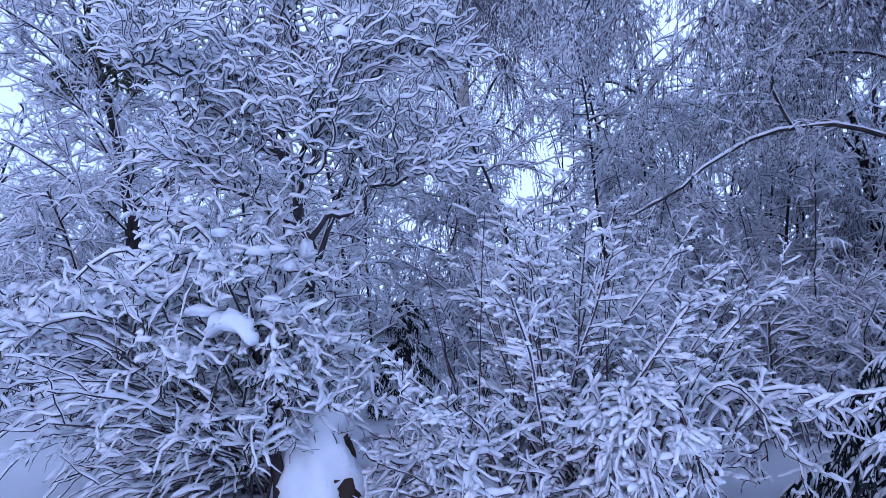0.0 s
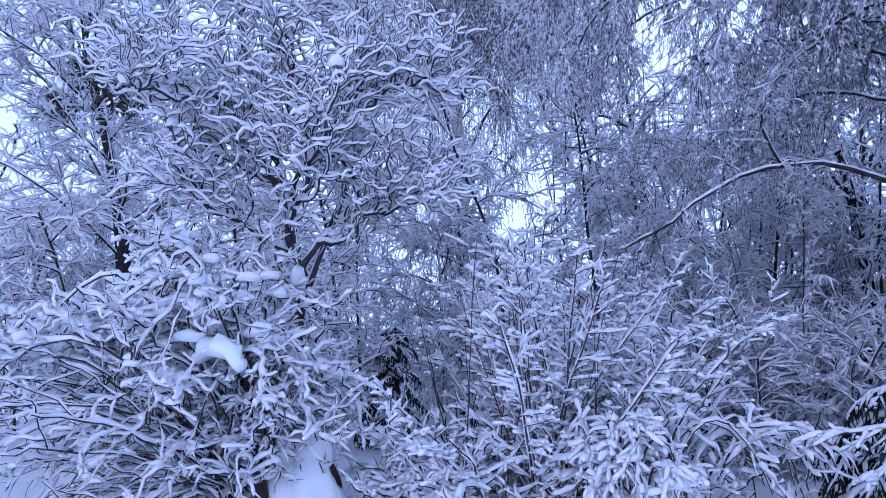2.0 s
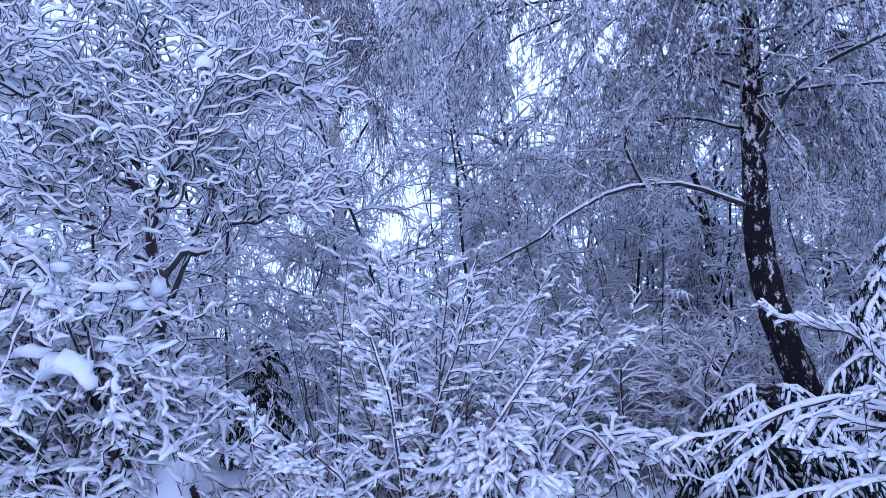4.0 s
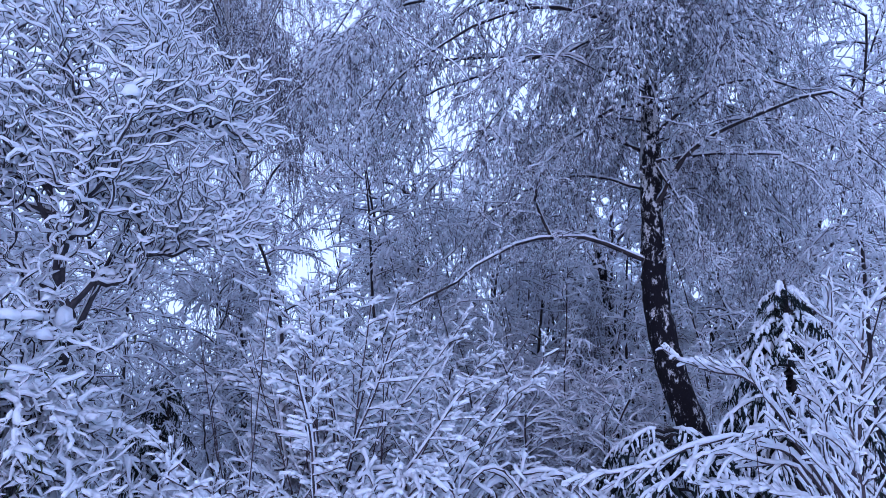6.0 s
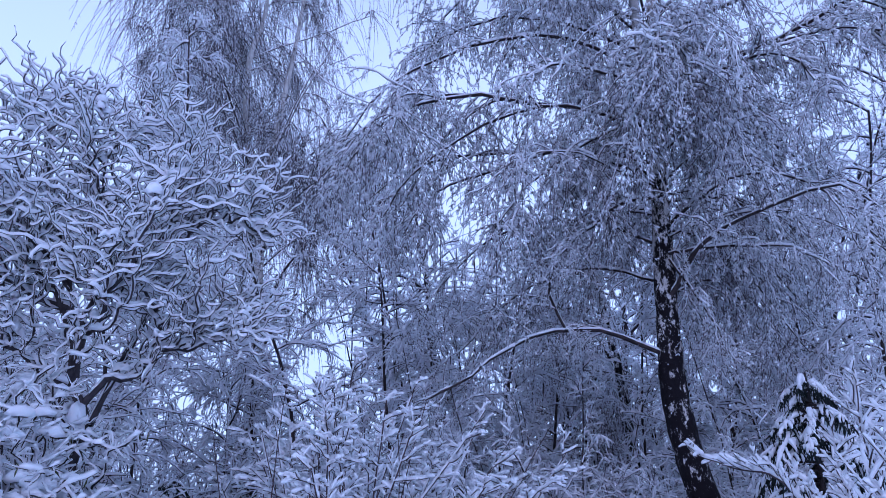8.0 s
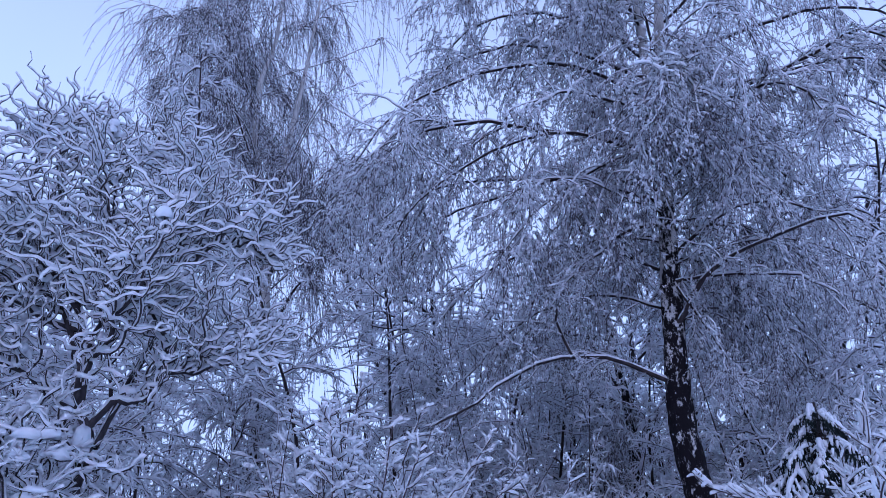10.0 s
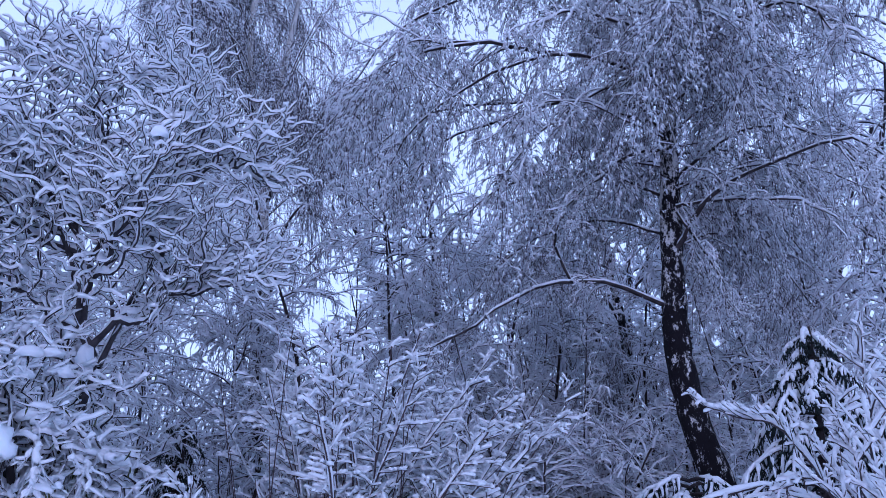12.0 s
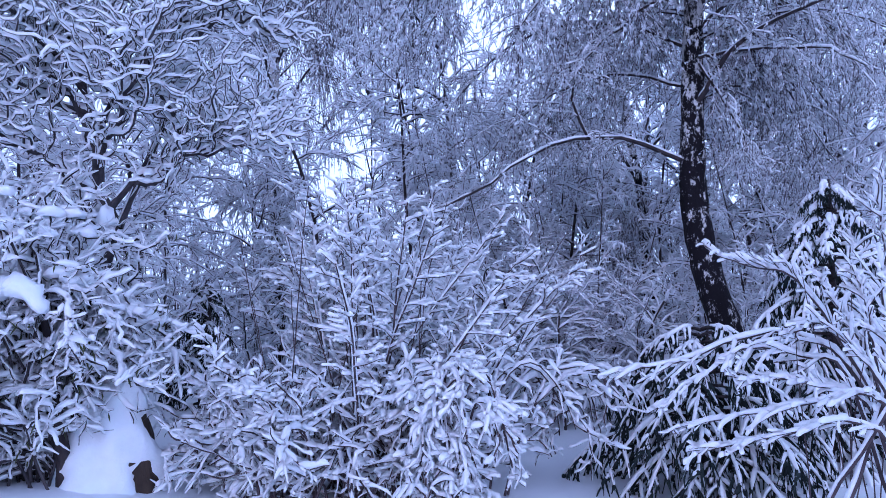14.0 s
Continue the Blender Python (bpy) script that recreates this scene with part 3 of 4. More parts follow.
def build_far_birch():
    low = [(-2.3, 16.75, -0.1), (-2.41, 16.75, 3.61), (-2.46, 16.74, 5.59), (-2.53, 16.73, 7.19), (-2.63, 16.72, 8.45), (-3.03, 16.65, 10.18), (-3.11, 16.64, 12.08), (-2.83, 16.68, 13.66), (-2.70, 16.71, 17.5)]
    fork = [(-2.55, 16.7, 8.2), (-2.3, 16.75, 10.5), (-2.0, 16.8, 13.0), (-1.7, 16.9, 16.5)]
    limbs = [
        ([(-2.51, 16.74, 6.92), (-1.85, 16.82, 8.53), (-0.99, 16.89, 9.82), (-0.47, 16.91, 10.33), (0.1, 16.9, 10.2)], 0.07),
        ([(-2.40, 16.7, 3.6), (-2.28, 15.96, 4.18), (-1.97, 15.80, 5.15), (-1.50, 15.84, 5.9)], 0.09),
        ([(-2.9, 16.65, 9.5), (-3.8, 16.5, 11.6), (-4.6, 16.4, 12.6), (-5.2, 16.3, 12.2)], 0.05),
        ([(-3.1, 16.6, 11.2), (-4.0, 16.4, 13.2), (-4.8, 16.3, 14.0), (-5.3, 16.2, 13.4)], 0.05),
        ([(-2.8, 16.7, 9.0), (-3.6, 16.9, 10.6), (-4.4, 17.1, 11.2), (-4.9, 17.2, 10.6)], 0.05),
        ([(-2.45, 16.74, 5.2), (-1.9, 16.4, 6.5), (-1.5, 16.2, 6.9), (-1.3, 16.1, 6.4)], 0.05),
        ([(-2.4, 16.7, 4.4), (-3.0, 16.3, 5.8), (-3.6, 16.0, 6.4), (-3.9, 15.9, 5.9)], 0.05),
        ([(-2.5, 16.73, 7.0), (-3.3, 16.5, 8.2), (-4.1, 16.3, 9.0), (-4.6, 16.2, 8.9)], 0.06),
    ]
    birch("birch_tree", "tall weeping birch with pale trunk and long hanging frosted twigs", [(low, 0.17, 0.03), (fork, 0.10, 0.02)], limbs,
          (42, 0.30, 0.93, 4.5, 1.05), ((8, 1.5, 0.010, 0.014, (0.1, 0.25)), (16, 0.5, 2.5, 0.0056, (0.06, 0.6), 4), (9, 0.0155, 0.12, 0.8)), PAPER_FAR, shrink=0.5)


rng = np.random.default_rng(21)
build_main_birch()
rng = np.random.default_rng(22)
build_far_birch()



# ---- contorted willow ----
def build_contorted_willow():
    low = [(-2.42, 6.80, 0.0), (-2.48, 6.79, 1.0), (-2.50, 6.79, 1.57), (-2.39, 6.83, 2.32), (-2.52, 6.78, 2.64), (-2.55, 6.77, 3.02), (-2.63, 6.74, 3.46), (-2.81, 6.66, 4.07), (-2.99, 6.58, 4.73), (-3.05, 6.55, 5.2)]
    tree = thing("willow_tree", -2.42, 6.80, "contorted willow with twisting dark branches under thick snow", "tree")
    line, q, t = trunk_line(low, 40, 0.060, 0.007)
    part("trunk", [t], WILLOW, tree)
    limbs = [
        ([(-2.44, 6.81, 2.42), (-2.25, 6.82, 2.69), (-2.02, 6.82, 2.74), (-1.85, 6.81, 3.11), (-2.09, 6.66, 3.69), (-1.87, 6.66, 4.06), (-1.75, 6.63, 4.48), (-1.8, 6.6, 4.9)], 0.034),
        ([(-2.63, 6.74, 3.46), (-3.04, 6.36, 3.99), (-3.39, 5.98, 3.95), (-3.54, 5.69, 3.97)], 0.026),
        ([(-2.02, 6.82, 2.74), (-1.7, 6.75, 2.95), (-1.35, 6.7, 3.0), (-1.1, 6.7, 3.15)], 0.020),
        ([(-2.35, 6.85, 2.3), (-2.12, 7.3, 3.4), (-2.08, 7.44, 3.9), (-2.15, 7.42, 4.59), (-2.22, 7.39, 5.2), (-2.4, 7.30, 5.6)], 0.035),
        ([(-2.55, 6.77, 3.0), (-2.9, 6.7, 3.7), (-3.2, 6.75, 4.4), (-3.35, 6.8, 5.0), (-3.3, 6.8, 5.4)], 0.032),
        ([(-2.5, 6.79, 2.7), (-2.4, 6.6, 3.6), (-2.45, 6.5, 4.3), (-2.3, 6.45, 4.9)], 0.030),
        ([(-2.6, 6.75, 3.3), (-3.3, 6.8, 3.6), (-3.6, 6.75, 4.2), (-3.8, 6.7, 5.0)], 0.028),
        ([(-2.5, 6.8, 2.6), (-3.0, 6.6, 2.9), (-3.3, 6.3, 3.2), (-3.4, 6.1, 3.7)], 0.026),
        ([(-2.1, 6.7, 3.7), (-1.7, 6.7, 4.0), (-1.35, 6.75, 4.2), (-1.1, 6.75, 4.15)], 0.020),
        ([(-2.5, 6.75, 2.9), (-2.2, 6.3, 3.2), (-1.9, 6.0, 3.6), (-1.75, 5.9, 4.1)], 0.024),
    ]
    lines = [grow_along(p, 0.05) for p, r in limbs]
    radii = [taper(l, r * 1.0, 0.009) for l, (p, r) in zip(lines, limbs)]
    for l, r in zip(lines, radii):
        part("limb", [tubes(l, r, 6, 0.1)], WILLOW, tree)
    main = np.concatenate([*lines, spline(low[3:], 22)[None]])
    rad = np.concatenate([*radii, taper(main[-1:], 0.055, 0.02)])
    snow = [caps(main, rad * 0.8, 0.030, 6, 0.12, 0.85, 0.32, 0.12)]
    b, w, u = shoots(main, 16, 0.1, 1.0, 45, 14)
    w[:, 2] = w[:, 2] * 0.8 + 0.35
    l2 = grow(b, w, rng.uniform(0.4, 1.0, len(b)) * (1.2 - 0.6 * u), 20, 0.07, -0.035, 0.038, 0.34)
    q2 = taper(l2, 0.012, 0.0055)
    b, w, u = shoots(l2, 12, 0.1, 1.0, 48, 18)
    w[:, 2] = w[:, 2] * 0.75 + 0.1
    l3 = grow(b, w, rng.uniform(0.16, 0.6, len(b)), 10, 0.09, 0.0, 0.030, 0.25)
    q3 = taper(l3, 0.0055, 0.0035)
    for i in range(len(l2)):
        branch = part("branch", [tubes(l2[i:i + 1], q2[i:i + 1], 4)], WILLOW, tree)
        part("snow_cap", [caps(l2[i:i + 1], q2[i:i + 1], 0.038, 6, 0.05, 0.4, 0.32, 0.05)], SNOW, branch)
    part("twig_mass", [tubes(l3, q3, 3)], WILLOW, tree, "corkscrew twigs", kind="stuff")
    ends = main[:, -1]
    ends = np.vstack([ends, l2[rng.choice(len(l2), 160), rng.integers(3, 17, 160)]])
    snow += [caps(l3, q3, 0.026, 4, 0.05, 0.4, 0.32, 0.06), pillows(ends + (0, 0, 0.015), 0.02 + 0.055 * rng.random(len(ends)) ** 2, 8, 0.9)]
    snow.append(pillows([(-2.42, 6.74, 2.34), (-2.44, 6.75, 2.26)], [0.10, 0.085], 8, 1.3))
    part("snow_cover", snow, SNOW, tree, "thick soft snow along every branch")


def grow_along(points, wob, n=22):
    line = spline(points, n)[None]
    s = np.linspace(0, 1, n + 1)
    for axis in range(3):
        line[0, :, axis] += wob * (np.sin(s * rng.uniform(14, 22) + rng.uniform(0, 6)) * 0.6 + rng.normal(0, 0.15, n + 1)) * np.minimum(1, s * 6)
    return line


rng = np.random.default_rng(23)
build_contorted_willow()


# ---- shrubs ----
def arching_shrub(name, label, base, top, heads, mid, twig, coat, mats, wind=0.02, leaves=0, lumps=0, category="shrub", spread=0.05, hanging=1.0, fine=0, patch=0.9, heap=0.0):
    """Stems that rise from the base, arch over and hang. heads: (azimuth, reach, height, end height) for every stem."""
    x, y = base[:2]
    shrub = thing(name, x, y, label, category)
    z0 = float(ground_z(x, y))
    lines = []
    for az, reach, high, end in heads:
        a = radians(az)
        d = np.array([math.sin(a), math.cos(a), 0])
        s = np.array([x, y, z0]) + np.append(rng.normal(0, spread, 2), 0)
        pts = [s, s * 0.85 + 0.15 * (s + d * reach) + UP * (high - z0) * 0.55, s + d * reach * 0.5 + UP * (high - z0), s + d * reach * 0.85 + UP * ((high + end) / 2 - z0 + 0.1), s + d * reach + UP * (end - z0)]
        lines.append(grow_along(pts, wind * 2.0, 18)[0])
    lines = np.array(lines)
    q = taper(lines, 0.012, 0.006)
    count, length = mid
    b, w, u = shoots(lines, count, 0.06, 1.0, 36, 16)
    w[:, 2] -= 0.5 * (u < 0.35)
    l2 = grow(b, w, rng.uniform(0.4, 1.0, len(b)) * length, 12, 0.17, hanging * 0.05, wind, 0.25)
    q2 = taper(l2, 0.010, 0.006)
    count, length = twig
    b, w, u = shoots(l2, count, 0.1, 1.0, 50, 20)
    w[:, 2] = w[:, 2] * 0.7 + 0.1
    l3 = grow(b, w, rng.uniform(0.3, 1.0, len(b)) * length, 4, 0.28, hanging * 0.09, wind * 0.7, 0.18)
    q3 = taper(l3, 0.0055, 0.0035)
    for i in range(len(lines)):
        part("stem", [tubes(lines[i:i + 1], q[i:i + 1], 5, 0.1)], mats, shrub)
    part("branch_mass", [tubes(l2, q2, 4)], mats, shrub, kind="stuff")
    part("twig_mass", [tubes(l3[::2], q3[::2], 3)], mats, shrub, kind="stuff")
    if fine:
        b, w, u = shoots(np.concatenate([l3, l2[:, ::2][:, :5]]), fine, 0.1, 1.0, 50, 22)
        l4 = grow(b, w, rng.uniform(0.05, 0.16, len(b)), 2, 0.25, 0.04)
        q4 = taper(l4, 0.0032, 0.0022)
        white, dark = rng.random(len(l4)) < 0.75, rng.random(len(l4)) < 0.5
        part("fine_twig_mass", [tubes(l4[dark], q4[dark], 3)], mats, shrub, kind="stuff")
        part("fine_snow", [caps(l4[white], q4[white], 0.022, 3, 0.2, 0.7, 0.55, 0.1)], SNOW, shrub, kind="stuff")
    snow = [caps(lines[:, 4:], q[:, 4:], coat * 0.75, 6, 0.0, patch, 0.5, 0.15), caps(l2, q2, coat * 0.85, 5, 0.05, patch, 0.45, 0.14 * patch, 9), caps(l3, q3, coat * 0.66, 5, 0.1, patch * 0.8, 0.48, 0.05 * patch, 3)]
    if heap:
        high = l2[l2[:, 4, 2] > np.quantile(l2[:, 4, 2], 0.6)]
        snow.append(caps(high[:, 1:9], taper(high[:, 1:9], 0.01, 0.008), coat * heap * 0.8, 5, 0.0, 0.9, 0.7, 0.25))
    if lumps:
        pick = l2[:, 2:9].reshape(-1, 3)
        pick = pick[pick[:, 2] > np.quantile(pick[:, 2], 0.55)]
        pick = pick[rng.choice(len(pick), lumps)]
        snow.append(pillows(pick + (0, 0, coat * 0.3), rng.uniform(0.4, 1.0, lumps) ** 1.5 * 2.5 * coat, 8, 0.55))
        pick = l3[:, :4].reshape(-1, 3)
        pick = pick[rng.choice(len(pick), lumps * 3)]
        snow.append(pillows(pick, rng.uniform(0.35, 0.9, lumps * 3) * coat))
    part("snow_cover", snow, SNOW, shrub, "heavy rounded snow weighing the stems down")
    if leaves:
        at = l3.reshape(-1, 3)
        at = at[rng.choice(len(at), leaves)]
        w = rng.normal(0, 0.5, at.shape) - UP
        lf = grow(at, w, rng.uniform(0.05, 0.11, leaves), 2, 0.2, 0.2)
        lq = np.tile(np.array([[0.002, 0.008, 0.001]]), (leaves, 1))
        part("foliage", [tubes(lf, lq, 3)], LEAF, shrub, "withered greenish leaves still hanging", kind="stuff")
    return shrub


def build_dome():
    heads = []
    for count, a0, a1, r0, r1, h0, h1, e0, e1 in ((24, -125, -45, 0.9, 2.4, 1.2, 2.75, 0.7, 2.2), (9, -45, 50, 0.5, 1.2, 1.6, 2.5, 1.0, 2.0),
                                                  (9, 50, 125, 0.4, 0.8, 1.4, 1.9, 1.05, 1.4), (6, -170, -125, 0.6, 1.5, 1.3, 2.6, 0.8, 1.9), (5, -128, -78, 1.8, 2.8, 1.2, 1.9, 0.6, 1.3)):
        heads += [(rng.uniform(a0, a1), rng.uniform(r0, r1), rng.uniform(h0, h1), rng.uniform(e0, e1)) for i in range(count)]
    shrub = arching_shrub("weeping_willow_shrub", "low weeping willow bowed into a dome under pillows of snow", (-2.55, 6.1), 2.7, heads, (8, 0.75), (5, 0.3), 0.042, WILLOW, 0.028, 700, 230, spread=0.12, hanging=0.25, fine=3, patch=0.6, heap=1.35)
    line, q, t = trunk_line([(-2.36, 5.94, 0.1), (-2.37, 5.92, 0.49), (-2.42, 5.88, 0.84), (-2.46, 5.86, 1.22), (-2.52, 5.84, 1.5)], 14, 0.06, 0.025)
    part("trunk", [t], BARK, shrub, "dark mossy trunk")
    n = 130
    b = np.tile(np.array([[-2.48, 6.10, 0.42]]), (n, 1)) + rng.normal(0, 0.05, (n, 3))
    az = rng.uniform(-2.75, -0.9, n)
    w = np.stack([np.sin(az), np.cos(az) * 0.9, rng.uniform(-0.05, 1.3, n)], -1)
    l = grow(b, w, rng.uniform(0.9, 2.5, n), 12, 0.06, 0.07, 0.02, 0.4)
    q = taper(l, 0.013, 0.006)
    for i in range(n):
        part("low_stem", [tubes(l[i:i + 1], q[i:i + 1], 5)], WILLOW, shrub)
    b, w, u = shoots(l, 5, 0.35, 1.0, 35, 14)
    l2 = grow(b, w, rng.uniform(0.3, 0.7, len(b)), 7, 0.12, 0.08, 0.02, 0.3)
    q2 = taper(l2, 0.007, 0.004)
    part("low_twig_mass", [tubes(l2, q2, 3)], WILLOW, shrub, kind="stuff")
    part("snow_cover", [caps(l, q, 0.021, 4, 0.1, 0.8, 0.4, 0.2), caps(l2, q2, 0.019, 3, 0.12, 0.8, 0.45, 0.15)], SNOW, shrub, kind="stuff")
    bent = grow_along([(-2.57, 6.11, 1.25), (-2.62, 5.8, 1.62), (-2.58, 5.5, 1.72), (-2.45, 5.4, 1.6)], 0.01)
    part("branch", [tubes(bent, taper(bent, 0.014, 0.006), 5)], WILLOW, shrub)
    mound = spline([(-2.76, 5.53, 1.60), (-2.66, 5.52, 1.66), (-2.56, 5.50, 1.66), (-2.47, 5.48, 1.64), (-2.38, 5.47, 1.54)], 12)[None]
    part("snow_pillow", [caps(mound, taper(mound, 0.03, 0.03), 0.105, 6, 0.1, 0.35, 0.8)], SNOW, shrub, "smooth thick cap of snow")


def build_fan_shrub():
    """The upright shrub in the middle: straight stems in a fan, side twigs laden with snow, thin bare shoots."""
    shrub = thing("shrub", -0.15, 6.75, "upright leafless shrub with fanned stems laden with snow", "shrub")
    n = 58
    b = np.stack([rng.normal(-0.15, 0.16, n), rng.normal(6.75, 0.14, n), np.full(n, 0.0)], -1)
    lean = rng.uniform(-0.72, 1, n)
    w = np.stack([lean * 0.85 + 0.05, rng.normal(-0.04, 0.32, n), np.full(n, 1.0)], -1)
    l = grow(b, w, rng.uniform(2.0, 3.05, n) * (1 - 0.12 * np.abs(lean)), 14, 0.035, 0.008)
    q = taper(l, 0.013, 0.005)
    for i in range(n):
        part("stem", [tubes(l[i:i + 1], q[i:i + 1], 4)], RED, shrub)
    b, w, u = shoots(l, 21, 0.10, 0.98, 50, 11, even=True)
    w[:, 2] = w[:, 2] * 0.6 + 0.05
    l2 = grow(b, w, rng.uniform(0.16, 0.5, len(b)) * (1.3 - 0.8 * u), 7, 0.12, 0.0)
    q2 = taper(l2, 0.006, 0.004)
    b, w, u = shoots(l2, 6, 0.15, 0.95, 42, 10, flat=True, even=True)
    l3 = grow(b, w, rng.uniform(0.05, 0.15, len(b)) * (1.2 - 0.6 * u), 2, 0.15, 0.0)
    q3 = taper(l3, 0.005, 0.004)
    part("branch_mass", [tubes(l2, q2, 3)], RED, shrub, kind="stuff")
    part("twig_mass", [tubes(l3[::4], q3[::4], 3)], RED, shrub, kind="stuff")
    m = 18
    b = np.stack([rng.normal(0.05, 0.4, m), rng.normal(6.4, 0.15, m), np.full(m, 0.2)], -1)
    w = np.stack([rng.normal(0.06, 0.26, m), rng.normal(-0.03, 0.06, m), np.ones(m)], -1)
    l4 = grow(b, w, rng.uniform(1.5, 2.7, m), 10, 0.03, 0.0)
    q4 = taper(l4, 0.0065, 0.003)
    for i in range(m):
        part("bare_shoot", [tubes(l4[i:i + 1], q4[i:i + 1], 4)], RED, shrub)
    part("snow_cover", [caps(l, q, 0.028, 4, 0.15, 0.6, 0.5, 0.2), caps(l2, q2, 0.025, 5, 0.2, 0.6, 0.45, 0.05, 4), caps(l3, q3, 0.019, 4, 0.3, 0.4, 0.55, 0.0, 1)], SNOW, shrub, "snow lying thick on every twig")


def build_front_shrubs():
    heads = [(i * 36 + rng.uniform(-12, 12), rng.uniform(0.25, 0.5), rng.uniform(0.7, 1.34), rng.uniform(0.2, 0.7)) for i in range(20)]
    arching_shrub("bowed_shrub", "small shrub bowed to the ground under thick fingers of snow", (0.5, 5.75), 1.3, heads, (12, 0.36), (4, 0.19), 0.045, RED, 0.006, 0, 8, spread=0.08, hanging=2.2, patch=0.4)
    heads = [(rng.uniform(30, 110), rng.uniform(0.9, 1.25), rng.uniform(0.9, 1.15), rng.uniform(0.35, 0.85)) for i in range(9)]
    arching_shrub("arching_shrub", "leafless arching shrub with a fringe of snow-coated twigs", (0.75, 6.3), 1.1, heads, (7, 0.6), (4, 0.27), 0.036, RED, 0.01, 0, 6, spread=0.1)
    heads = [(rng.uniform(-115, -10), rng.uniform(0.3, 0.72), rng.uniform(0.4, 0.95), rng.uniform(0.2, 0.7)) for i in range(20)]
    arching_shrub("arching_shrub", "tangled leafless shrub pressed down by snow beside a stump", (-0.75, 6.3), 1.3, heads, (8, 0.7), (4, 0.28), 0.036, RED, 0.012, 0, 12, spread=0.15, hanging=0.4, fine=2)
    heads = [(rng.uniform(-180, 180), rng.uniform(0.3, 0.9), rng.uniform(0.45, 1.1), rng.uniform(0.15, 0.6)) for i in range(18)]
    arching_shrub("arching_shrub", "low leafless shrub half buried in snow", (-0.1, 6.0), 1.0, heads, (8, 0.6), (4, 0.26), 0.034, RED, 0.01, 0, 8, spread=0.2, hanging=0.3)


rng = np.random.default_rng(24)
build_dome()
rng = np.random.default_rng(35)
build_fan_shrub()
rng = np.random.default_rng(26)
build_front_shrubs()


